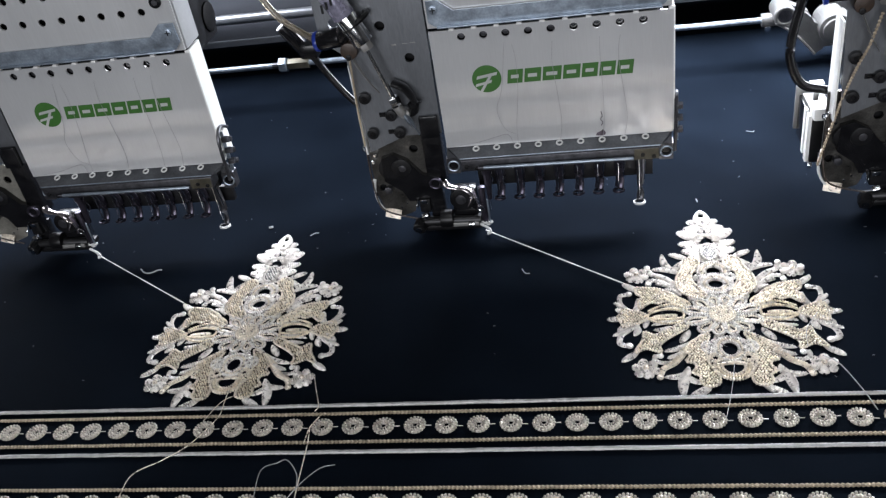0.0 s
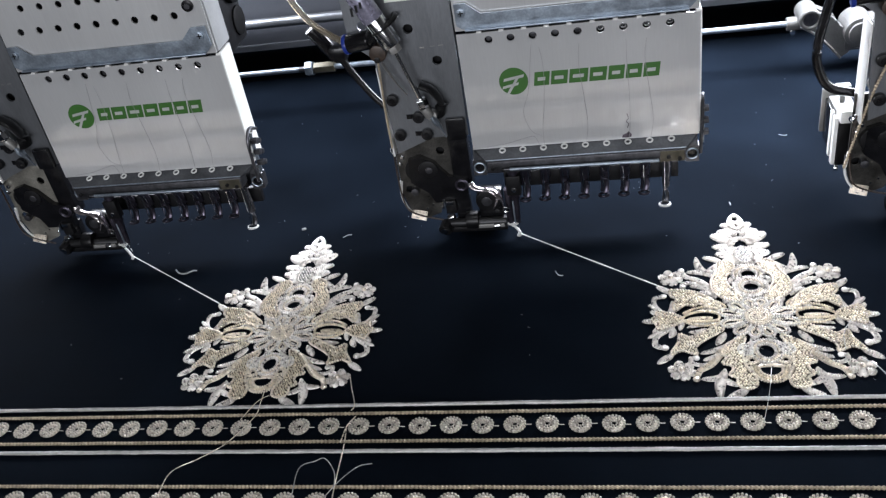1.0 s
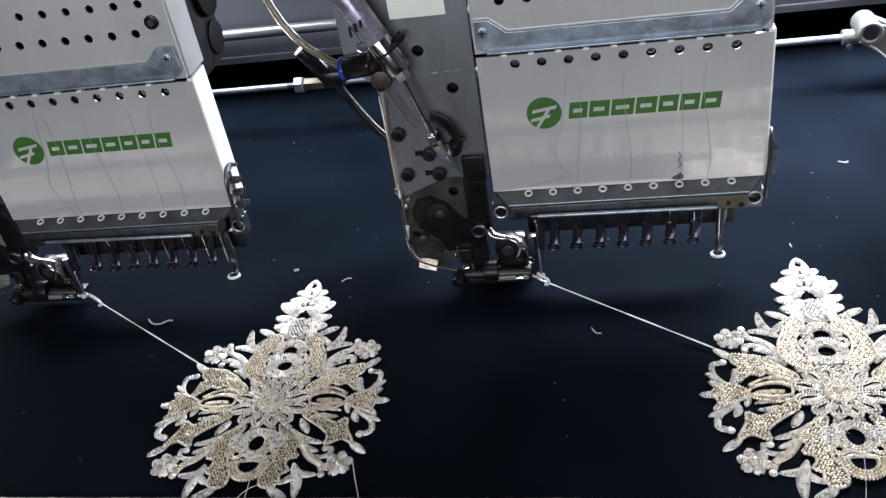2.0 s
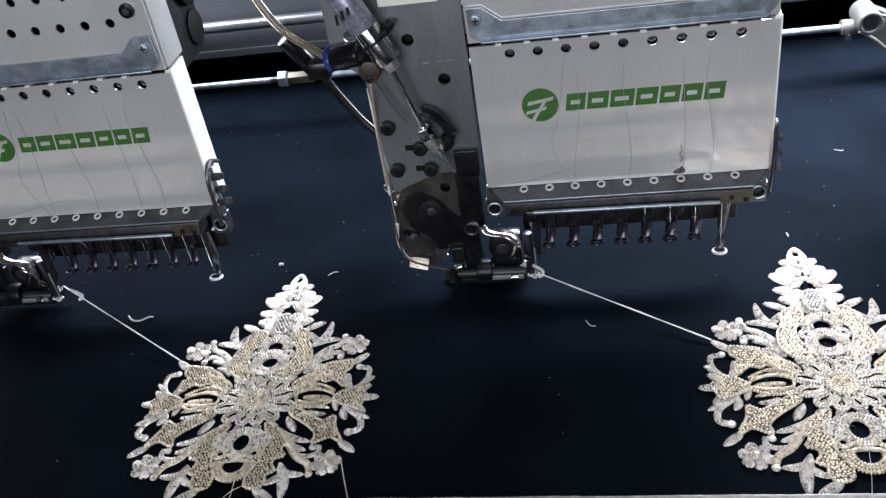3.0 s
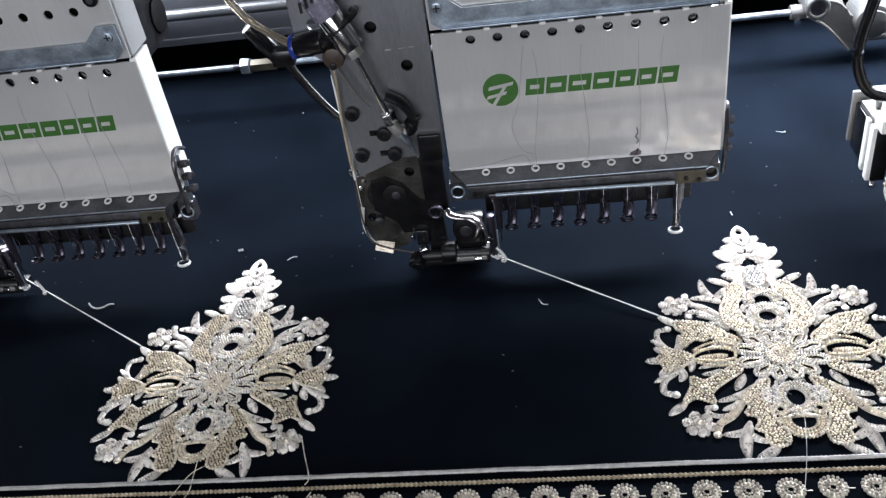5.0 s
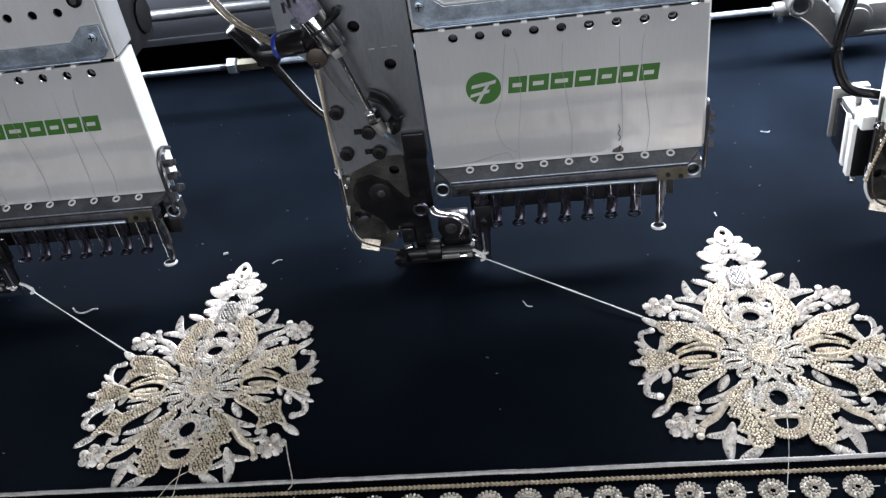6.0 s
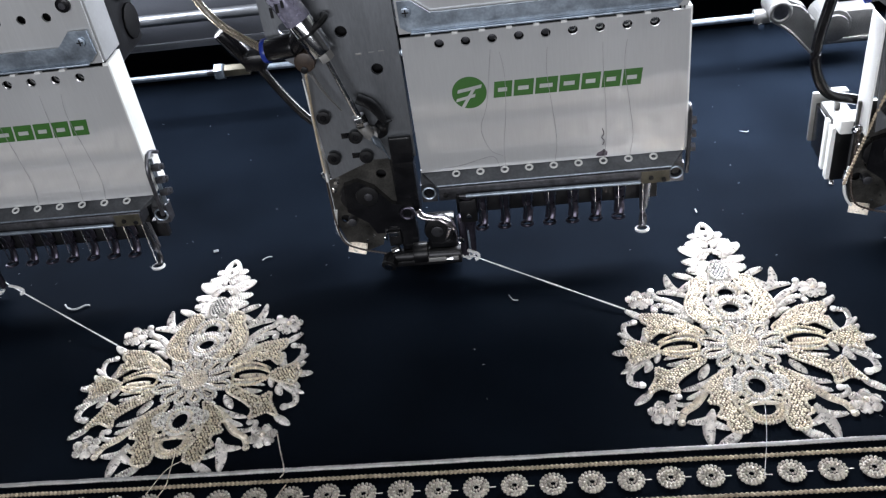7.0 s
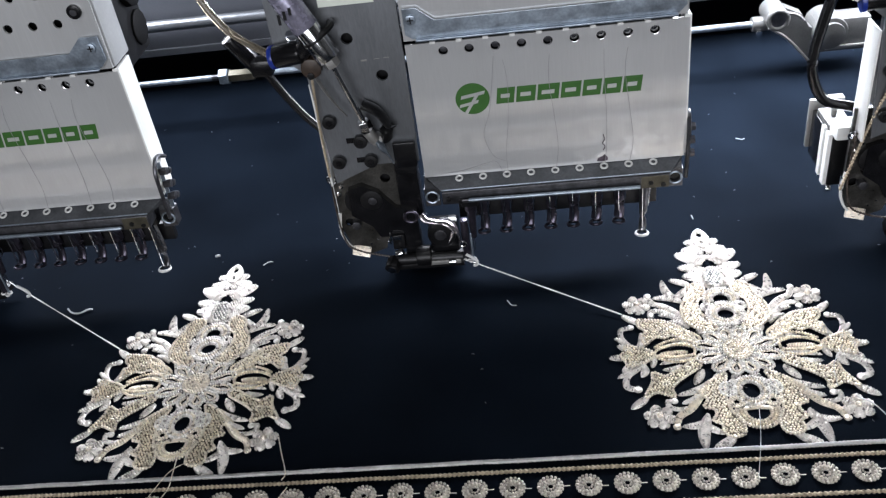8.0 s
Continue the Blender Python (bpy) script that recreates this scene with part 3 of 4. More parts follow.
    for x, z in ((-96, 104), (-90, 99), (-93, 92)):
        part("guide_pin", cylbm((x, -7, z), (x, -1, z), 2.0, 12, bevel=0.4), CHROME, lp)
    part("guide_clip", torus(bmesh.new(), (-96, -7, 106), (0.2, 1, 0.3), 4.2, 0.9, 16, 6), CHROME, lp)
    for x, z in ((-76, 40), (-70, 44), (-62, 40)):
        part("guide_pin", cylbm((x, -3.6, z), (x, -2, z), 0.9, 10), CHROME, lp)

    # foot of the arm: bar, knob, block, lever
    bb = part("base_bar", cylbm((-58, -8, 26), (-2, -8, 25), 4.2, 20, bevel=1), DARKOIL, h, "dark polished base bar")
    part("base_shoe", boxbm(-58, -2, -9, 10, 15, 20.5, bevel=1.5), BLACKOX, bb)
    part("end_knob", cylbm((-61, -16, 22), (-59, -6, 25), 6.5, 8, bevel=1), BLACKOX, bb, "black faceted knob")
    part("knob_face", cylbm((-61.3, -17, 21.8), (-61, -15.5, 22), 3.6, 6), CHROME, bb)
    part("bar_collar", cylbm((-40, -8, 28), (-28, -8, 28), 8.5, 22, bevel=1), BLACKOX, bb)
    part("set_screw", cylbm((-56, -12, 34), (-50, -12, 36), 3.2, 12, bevel=0.5), CHROME, bb)
    part("set_screw", cylbm((-14, -14, 24), (-8, -14, 24), 2.4, 12, bevel=0.5), CHROME, bb)
    part("small_block", boxbm(-58, -48, -8, 2, 36, 50, bevel=1), BLACKOX, bb)
    part("block_face", boxbm(-57, -50, -9, -8.1, 46, 50, bevel=0.3), CHROME, bb)
    part("bright_tip", boxbm(-60.5, -59, -8, -4, 42, 49, bevel=0.3), CHROME, bb)
    part("slide_bar", boxbm(-30, -4, -14.5, -12.2, 22, 26, bevel=0.8), CAST, bb)
    bb.location = (-0.0035, 0.016, -0.010)
    rl = part("rocker_lever", tubebm(spline([(-33, -5, 67), (-30, -7, 63), (-23, -8, 61), (-15, -9, 60), (-8, -10, 55), (-5, -10, 47), (-5, -10, 38)], 1.0),
                                     lambda s: 2.6 + 2.0 * math.sin(math.pi * s) + 0.9 * math.sin(13 * s), 12, flat=0.35), PINK, h, "bright curved chrome lever")
    part("lever_core", cylbm((-19, -6, 46), (-19, 4, 46), 11.5, 24, bevel=1.5), BLACKOX, rl)
    part("lever_nut", cylbm((-20, -8, 47), (-20, -5, 47), 5, 18, bevel=0.8), DARKSTEEL, rl)
    part("lever_tongue", tubebm(spline([(-10, -9, 50), (-12, -10, 45), (-14, -10, 41)], 1), lambda s: 2.8 - 1.6 * s, 10, flat=0.5), PINK, rl)
    part("lever_back", boxbm(-30, -6, 0, 12, 24, 54, bevel=3), BLACK, rl)
    part("nozzle_post", cylbm((4, -7, 18), (4, -7, 46), 0.9, 12, bevel=0.3), GALV, rl, "thin bright nozzle post")
    part("nozzle_sleeve", cylbm((-0.5, -4, 20), (-0.5, -4, 58), 3.2, 14, bevel=0.6), DULLCHROME, rl)
    for x, z in ((-1, 21), (2, 19), (4.5, 21)):
        part("nozzle_collar", torus(bmesh.new(), (x, -7, z), (0.2, 0, 1), 1.5, 0.9, 16, 7), WHITE, rl)
    part("nozzle_collar", torus(bmesh.new(), (-3, -9, 38), (0.2, 1, 0.3), 3.0, 1.0, 16, 7), CHROME, rl)
    rl.location = (-0.0015, 0.011, -0.007)
    # moving needle bar with its foot, and the swinging thread hook
    bm = bmesh.new()
    cyl(bm, (0, 0, 34), (0, 0, 96), 4.6, 16, bevel=0.6)
    cyl(bm, (0, 0, 8), (0, 0, 34), 2.2, 12, r2=3.6)
    ndl = part("needle_bar", bm, DULLCHROME, h, "dark chrome needle bar")
    part("bar_clamp", boxbm(-6.5, 6.5, -5.5, 3, 40, 60, bevel=1), BLACKOX, ndl)
    part("bar_screw", cylbm((0, -6.5, 46), (0, -4, 46), 2.4, 12, bevel=0.4), CHROME, ndl)
    part("needle_tip", cylbm((0, 0, -4), (0, 0, 9), 0.5, 8, r2=0.7), CHROME, ndl)
    ndl.location = (0.005, 0.0065, 0)
    bm = bmesh.new()
    tube(bm, spline([(-5, 0, 8), (-2, 0, 6), (1, -0.5, 4), (3.6, -0.6, 1), (3.2, -0.4, -2.4), (0.6, 0, -3.4)], 0.8), 1.25, 10)
    hk = part("thread_hook", bm, WHITE, h, "white thread hook at the nozzle")
    hk.location = (0.002, 0.002, 0.0125)

    # air cylinder with fitting, hose, cable
    ac = part("air_cylinder", cylbm((-107, -13, 268), (-88, -13, 229), 9.2, 26, bevel=0.8), VIOLET, h, "air cylinder with violet print")
    part("cylinder_cap", cylbm((-88.4, -13, 229.5), (-77, -13, 206), 8.6, 26, bevel=0.8), CHROME, ac, "polished cylinder end cap")
    part("cap_groove", cylbm((-84.4, -13, 221.3), (-83.6, -13, 219.6), 8.9, 26), BLACKOX, ac)
    part("cylinder_nut", cylbm((-77, -13, 206), (-74.5, -13, 200), 5.6, 6, bevel=0.4), CAST, ac)
    part("piston_rod", cylbm((-75, -13, 200), (-61, -11, 150), 2.1, 14), CHROME, ac)
    part("rod_nut", cylbm((-62.5, -11, 155), (-60.5, -11, 147), 5.2, 6, bevel=0.5), CHROME, ac)
    part("rod_clevis", cylbm((-61, -11, 147), (-57, -9, 138), 4.2, 16, bevel=0.5), CAST, ac)
    part("return_strip", tubebm(spline([(-90, -8, 190), (-82, -8, 172), (-74, -7, 158)], 2), lambda s: 3.0 - 1.6 * s, 8, flat=0.3), CAST, ac)
    for x in range(3):
        part("printed_bar", boxbm(-103 + x * 4, -101 + x * 4, -22.6, -22.2, 236 + 3 * x, 243 + 2 * x, bevel=0), BLACKOX, ac)
    part("mount_ring", torus(bmesh.new(), (-83, -6, 222), (0.44, 0, -0.9), 12, 2.4, 26, 8), BLACKOX, ac)
    ef = part("elbow_fitting", cylbm((-116, -4, 207), (-95, -9, 211), 8, 20, bevel=1.5), BLACK, h, "black elbow fitting with a blue ring")
    part("blue_ring", cylbm((-119, -3.6, 206.6), (-115.5, -4, 207), 8.4, 20, bevel=0.8), BLUE, ef)
    part("fitting_stem", cylbm((-96, -9, 210), (-88, -12, 219), 6.5, 16, bevel=1), BLACK, ef)
    part("air_hose", tubebm(spline([(-176, 22, 285), (-166, 20, 246), (-154, 18, 224), (-140, 12, 214), (-118, -3, 207)], 3), 2.8, 12), HOSE, h, "clear amber air hose")
    cb = part("cable", tubebm(spline([(-139, 34, 184), (-134, 37, 170), (-124, 38, 151), (-112, 38, 133), (-95, 37, 116)], 3), 3.2, 12), BLACK, h, "thick black cable")
    part("plug", cylbm((-156, 27, 212), (-141, 33, 184), 6.5, 16, bevel=1.2), BLACK, cb)
    part("plug_wing", boxbm(-142, -126, 14, 28, 184, 197, bevel=3), BLACK, cb)
    # brown spool and gold cord down the plate edge
    ck = part("cord_spool", cylbm((-91, -13, 199), (-91, -3, 199), 7.4, 20, bevel=1.6), BROWN, h, "brown taped cord guide")
    part("spool_pin", cylbm((-92, -14, 194), (-92, -8, 194), 2.6, 14, bevel=0.6), BLACKOX, ck)
    path = spline([(-93, -8, 190), (-95, -5, 170), (-97, -3, 140), (-97.5, -3, 106)], 0.7)
    part("gold_cord", tubebm(path, lambda s: 0.95 + 0.3 * math.sin(s * 250), 6), OLDGOLD, h, "twisted gold cord")
    path = spline([(-97.5, -3, 106), (-98.5, -2, 80), (-98, -3, 58), (-94, -5, 42), (-82, -5, 34), (-62, -8, 30)], 0.7)
    dc = part("dark_cord", tubebm(path, lambda s: 0.8 + 0.25 * math.sin(s * 250), 6), BROWN, h, "dark twisted cord")
    dc.location = (-0.003, 0.012, -0.0075)
    # stepper motor behind the arm
    mo = part("stepper_motor", boxbm(-107, -86, 62, 87.6, 38, 78, bevel=2), BLACK, h, "black square motor with silver flanges")
    part("motor_flange", boxbm(-109.5, -85, 88, 91.5, 42, 86, bevel=1.2), CAST, mo)
    part("motor_flange", boxbm(-105, -85, 41, 61.8, 33, 76, bevel=1.2), BLACKOX, mo)
    # white strips put the light on the flange and bracket sides into colour
    part("flange_edge", boxbm(-108.5, -105.2, 53, 59, 36, 80, bevel=0.6), PAINT, mo)
    # grey top plate: a pale reflection is partly put into its colour
    part("motor_bracket", boxbm(-106, -88, 50, 80, 78.2, 83, bevel=1.5), CRANK, mo)
    part("motor_bracket", boxbm(-108.5, -105.2, 41, 48, 34, 80, bevel=0.6), PAINT, mo, "lit side of the upright bracket, coloured white")
    part("bracket_cap", boxbm(-107, -90, 30, 47, 80.2, 92, bevel=2), PAINT, mo, "white bracket cap")
    part("bracket_bolt", cylbm((-107, 38, 33), (-103, 38, 33), 3.4, 12, bevel=0.6), CHROME, mo)
    part("motor_lug", boxbm(-104, -92, 62, 70, 96, 100, bevel=1.2), CAST, mo)
    part("lug_post", boxbm(-100, -96, 64, 68, 83.2, 96, bevel=0.6), CAST, mo)
    # back arm that carries the head on the beam
    part("carrier", boxbm(-86, 150, 92, 398, 332, 410, bevel=4), BEAM, h, "grey head carrier")
    return h


# ---------------------------------------------------------------- embroidered fabric
def cord(bm, pts, r=0.9, pitch=2.0, z=1.2, closed=False):
    """A beaded cord lying along (u, v) points."""
    p = [Vector((a[0], a[1], 0)) for a in pts]
    if closed:
        p = p + [p[0]]
    seg = [(p[i + 1] - p[i]).length for i in range(len(p) - 1)]
    total = sum(seg)
    k = max(4, int(round(total / pitch)) * 4)
    out, i, acc = [], 0, 0.0
    for j in range(k + (0 if closed else 1)):
        d = total * j / k
        while i < len(seg) - 1 and acc + seg[i] < d:
            acc += seg[i]
            i += 1
        q = p[i].lerp(p[i + 1], (d - acc) / max(seg[i], 1e-6))
        out.append(Vector((q.x, q.y, z)))
    count = [0]

    def rad(s):
        count[0] += 1
        return r * (0.2, 0.92, 1.12, 0.92)[(count[0] - 1) % 4]
    tube(bm, out, rad, 6, closed)
    return bm


def satin(bm, pts, width, h=2.0, pitch=2.0, spine=1.0):
    """A padded satin-stitched strip along (u, v) points, ridged across by its threads; width is a function of the share of the way."""
    p = spline([(a[0], a[1], 0) for a in pts], pitch * 0.5)
    n, rows = len(p), []
    prof = (-1.0, -0.8, -0.4, 0.0, 0.4, 0.8, 1.0)
    for i, q in enumerate(p):
        a, b = p[max(0, i - 1)], p[min(n - 1, i + 1)]
        t = (b - a).normalized()
        s = Vector((-t.y, t.x, 0))
        w = max(0.15, width(i / (n - 1))) / 2
        lift = (0.34 if i % 2 else 1.0) * min(1, w / 1.6) * h
        rows.append([bm.verts.new(q + s * w * c * (0.96 if i % 2 else 1.0) + Vector((0, 0, 0.05 + lift * (1 - c * c) ** 0.6 * (spine if c == 0 else 1)))) for c in prof])
    for i in range(n - 1):
        for j in range(6):
            bm.faces.new((rows[i][j], rows[i][j + 1], rows[i + 1][j + 1], rows[i + 1][j]))
    return bm


def bow(u0, v0, u1, v1, bend):
    d = Vector((u1 - u0, v1 - v0, 0))
    n = Vector((-d.y, d.x, 0)) * bend
    m = Vector(((u0 + u1) / 2, (v0 + v1) / 2, 0)) + n
    return [(u0, v0), (m.x, m.y), (u1, v1)]


def outline(pts, width, k=14):
    """The closed outline of a strip."""
    p = spline([(a[0], a[1], 0) for a in pts], 1.0)
    a, b = [], []
    for i in range(k + 1):
        j = min(len(p) - 1, int(i / k * (len(p) - 1)))
        t = (p[min(j + 1, len(p) - 1)] - p[max(0, j - 1)]).normalized()
        s = Vector((-t.y, t.x, 0)) * width(i / k) / 2
        a.append((p[j] + s)[:2])
        b.append((p[j] - s)[:2])
    return a + b[::-1]


def fat(w):
    return lambda s: w * (math.sin(math.pi * min(1, 0.06 + 0.94 * s ** 0.95)) ** 0.55)


def blunt(w):
    """A petal's width: narrow at the root, round at the end."""
    return lambda s: w * (0.35 + 0.65 * min(1, s / 0.6)) * math.sqrt(max(0.0, 1 - max(0.0, (s - 0.6) / 0.41) ** 2))


def closed(pts, step=1.1):
    """Points along a smooth closed curve through (u, v) points."""
    p = [Vector((a[0], a[1], 0)) for a in pts]
    k, out = len(p), []
    for i in range(k):
        a, b, c, d = p[i - 1], p[i], p[(i + 1) % k], p[(i + 2) % k]
        n = max(2, int((c - b).length / step))
        for j in range(n):
            s = j / n
            out.append(0.5 * ((2 * b) + (c - a) * s + (2 * a - 5 * b + 4 * c - d) * s * s + (3 * b - a - 3 * c + d) * s ** 3))
    return out


def pillow(bm, loop, h, holes=()):
    """A padded patch inside a closed loop: rounded flanks, a flat top, and holes left open."""
    area2 = sum(loop[i - 1].x * q.y - q.x * loop[i - 1].y for i, q in enumerate(loop))
    edges = []
    for lp, turn in [(loop, 1.0 if area2 > 0 else -1.0)] + [(hl, -1.0) for hl in holes]:
        n, rows = len(lp), []
        for inset, z in ((0.0, 0.05), (0.25, h * 0.62), (0.75, h * 0.92), (1.25, h)):
            row = []
            for i, q in enumerate(lp):
                t = (lp[(i + 1) % n] - lp[i - 1]).normalized()
                row.append(bm.verts.new(q + Vector((-t.y, t.x, 0)) * inset * turn + Vector((0, 0, z))))
            rows.append(row)
        for r0, r1 in zip(rows, rows[1:]):
            for i in range(n):
                bm.faces.new((r0[i], r0[(i + 1) % n], r1[(i + 1) % n], r1[i]))
        edges += [bm.edges.get((rows[-1][i], rows[-1][(i + 1) % n])) for i in range(n)]
    bmesh.ops.triangle_fill(bm, use_beauty=True, use_dissolve=False, edges=edges)
    return bm


def inside(loop, x, y):
    hit = False
    for i, q in enumerate(loop):
        o = loop[i - 1]
        if (q.y > y) != (o.y > y) and x < (o.x - q.x) * (y - q.y) / (o.y - q.y) + q.x:
            hit = not hit
    return hit


def bead(bm, c, r, a0):
    top = bm.verts.new(c + Vector((0, 0, r * 0.9)))
    rings = [[bm.verts.new(c + Vector((q * r * math.cos(a0 + b * math.pi / 3), q * r * math.sin(a0 + b * math.pi / 3), z * r))) for b in range(6)]
             for q, z in ((0.72, 0.6), (1.0, 0.0), (0.85, -0.5))]
    for b in range(6):
        c2 = (b + 1) % 6
        bm.faces.new((top, rings[0][b], rings[0][c2]))
        for u, v in ((0, 1), (1, 2)):
            bm.faces.new((rings[u][b], rings[v][b], rings[v][c2], rings[u][c2]))


def bead_field(loop, z, gap=2.1, r=0.9, holes=()):
    """Close rows of small beads over the patch inside a loop."""
    bm = bmesh.new()
    x0, x1 = min(q.x for q in loop), max(q.x for q in loop)
    y0, y1 = min(q.y for q in loop), max(q.y for q in loop)
    row, y = 0, y0
    while y < y1:
        x = x0 + (row % 2) * gap / 2
        while x < x1:
            u, v = x + random.uniform(-0.4, 0.4), y + random.uniform(-0.4, 0.4)
            if inside(loop, u, v) and not any(inside(hl, u, v) for hl in holes) and min((q.x - u) ** 2 + (q.y - v) ** 2 for q in loop) > 1.9:
                bead(bm, Vector((u, v, z + random.uniform(-0.15, 0.35))), r * random.uniform(0.85, 1.1), random.uniform(0, 1))
            x += gap
        y += gap * 0.87
        row += 1
    return bm


def medallion(parent, m):
    """One medallion of padded silver leaves and beaded gold plumes, symmetric about its long axis."""
    g = part("medallion", cylbm((0, 1, 0.1), (0, 1, 1.9), 9.4, 28), GOLD, parent, "silver and gold thread medallion, raised on the cloth")
    g.matrix_local = m
    for r in (1.2, 3.4, 5.6, 7.8, 9.6):
        k = max(6, int(r * 3))
        pts = [(r * math.cos(a * 2 * math.pi / k), 1 + r * math.sin(a * 2 * math.pi / k)) for a in range(k)]
        part("centre_coil", cord(bmesh.new(), pts, 1.0, 2.0, 2.5, True), CREAM, g)
    both = (1, -1)

    def leaf(sides, u0, v0, u1, v1, w, bend=0.0, material=SILVER, h=2.3, name="leaf"):
        for s in sides:
            part(name, satin(bmesh.new(), bow(u0 * s, v0, u1 * s, v1, bend * s), fat(w if v0 > 70 else 0.87 * w), h, 1.8), material, g)

    def strip(pts, w0, w1, material=SILVER, name="scroll", h=2.1, end=True):
        for s in both:
            part(name, satin(bmesh.new(), [(u * s, v) for u, v in pts], lambda q: (w0 + (w1 - w0) * q) * min(1, 5 * q + 0.4, 5 * (1 - q) + 0.55), h, 1.9), material, g)
            if end:
                bm = bmesh.new()
                u, v = pts[-1]
                bmesh.ops.create_icosphere(bm, subdivisions=2, radius=1.0, matrix=Matrix.Translation((u * s, v, 0.9)) @ Matrix.Diagonal((w1 * 0.6, w1 * 0.6, 1.5, 1)))
                part("scroll_end", bm, material, g)

    def patch(pts, material=SILVER, h=2.0, sides=both, holes=(), name="padded_leaf"):
        """A padded patch; hole: (u, v, ru, rv)."""
        for s in sides:
            loop = closed([(u * s, v) for u, v in pts])
            cut = [closed([(s * u + ru * math.cos(a * math.pi / 5), v + rv * math.sin(a * math.pi / 5)) for a in range(10)]) for u, v, ru, rv in holes]
            part(name, pillow(bmesh.new(), loop, h, cut), material, g)

    def beaded(pts, holes=(), fill=GOLD, rim=CREAM):
        for s in both:
            loop = closed([(u * s, v) for u, v in pts])
            cut = [closed([(s * u + ru * math.cos(a * math.pi / 5), v + rv * math.sin(a * math.pi / 5)) for a in range(10)]) for u, v, ru, rv in holes]
            part("plume", pillow(bmesh.new(), loop, 0.9, cut), BRONZE, g, "gold beaded plume")
            part("bead_fill", bead_field(loop, 1.5, holes=cut), fill, g)
            for lp in [loop] + cut:
                part("bead_rim", cord(bmesh.new(), [q[:2] for q in lp], 1.15, 2.3, 1.7, True), rim, g)

    def loop(pts, w, material=SILVER, inner=None, sides=both):
        for s in sides:
            q = [(u * s, v) for u, v in pts]
            part("petal_edge", cord(bmesh.new(), outline(q, fat(w), 20), 1.1, 2.0, 1.7, True), material, g)
            if inner:
                part("petal_vein", satin(bmesh.new(), q[:], fat(w * 0.55), 1.6, 1.3), inner, g)

    def arc(u, v, rx, ry, a0, a1, k=18):
        return [(u + rx * math.cos(radians(a0 + (a1 - a0) * i / k)), v + ry * math.sin(radians(a0 + (a1 - a0) * i / k))) for i in range(k + 1)]

    def flower(u, v, r, n=6):
        for s in both:
            for k in range(n):
                a = 2 * math.pi * k / n + 0.3 * s
                ca, sa = math.cos(a), math.sin(a)
                part("flower_petal", satin(bmesh.new(), [(s * u + r * q * ca, v + r * q * sa) for q in (0.15, 0.6, 1.0)], blunt(r * 0.76), 2.6, 1.6), SILVER, g)
            bm = bmesh.new()
            bmesh.ops.create_icosphere(bm, subdivisions=2, radius=r * 0.2, matrix=Matrix.Translation((s * u, v, 2.2)))
            part("flower_eye", bm, CREAM, g)

    # centre flower: twelve broad petals with dark slits at their roots
    for k in range(12):
        a = math.pi * (k + 0.5) / 6
        ca, sa = math.cos(a), math.sin(a)
        e = 30 if k in (0, 5, 6, 11) else (27 if k in (1, 4, 7, 10) else 24)
        p = [(q * ca, 1 + q * sa) for q in (8.5, 17, e)]
        wide = lambda s: 10.6 * (0.16 + 0.84 * min(1, s / 0.66) ** 1.2) * math.sqrt(max(0.03, 1 - max(0.0, (s - 0.62) / 0.40) ** 2))
        part("petal", satin(bmesh.new(), [(q * ca, 1 + q * sa) for q in (14, 19, e - 2)], lambda s: wide(s) * 0.3, 1.6, 1.5), SILVER, g)
        part("petal_edge", cord(bmesh.new(), outline(p, lambda s: wide(s) * 0.94, 22), 1.1, 2.0, 1.7, True), SILVER, g)
        part("petal_vein", cord(bmesh.new(), outline([(q * ca, 1 + q * sa) for q in (13, 19, e - 2.4)], lambda s: wide(s) * 0.56, 16), 0.85, 1.9, 1.6, True), CREAM, g)
    # finial
    patch([(0, 148), (-5, 143), (-7.5, 134), (-5, 126), (0, 122), (5, 126), (7.5, 134), (5, 143)], holes=[(0, 139.5, 2.3, 3.6), (0, 128.5, 1.6, 2.2)], sides=(1,), h=2.3)
    leaf(both, 0, 116.5, 18, 121, 11, 0.12)
    leaf(both, 2, 126, 14, 132, 9.5, 0.1)
    leaf(both, 3, 103, 24, 117, 14.5, 0.05)
    part("arch", satin(bmesh.new(), arc(0, 100, 9, 10.5, -10, 190), lambda s: 5.6, 2.3, 1.3), SILVER, g)
    leaf(both, 3, 91.5, 24.5, 99.5, 11.5, 0.06)
    leaf(both, 2, 81, 23, 88, 13, 0.1)
    leaf(both, 0, 72.5, 16, 80, 12, 0.14)
    patch(arc(0, 83, 6.6, 11.2, 0, 336, 14), BERRY, 2.5, sides=(1,), name="berry")
    bm = bmesh.new()
    for i in range(-2, 3):
        for j in range(-4, 5):
            if (i / 2.3) ** 2 + (j / 4.3) ** 2 < 1:
                bead(bm, Vector((i * 2.6 + (j % 2) * 1.3 - 0.65, 83 + j * 2.4, 2.7)), 0.95, 0.3)
    part("berry_bead", bm, SILVER, g)
    part("berry_edge", cord(bmesh.new(), arc(0, 83, 6.8, 11.4, 0, 345, 24), 1.2, 2.0, 2.5, True), SILVER, g)
    # side leaves and three-pointed leaves of the neck
    leaf(both, 19, 76.5, 34, 84.5, 6.8, 0.05)
    leaf(both, 29, 57, 39.5, 85, 8.2, -0.12)
    leaf(both, 28, 58, 49.5, 64, 7.5, 0.1)
    leaf(both, 34, 61, 23.5, 73, 7, 0.05)
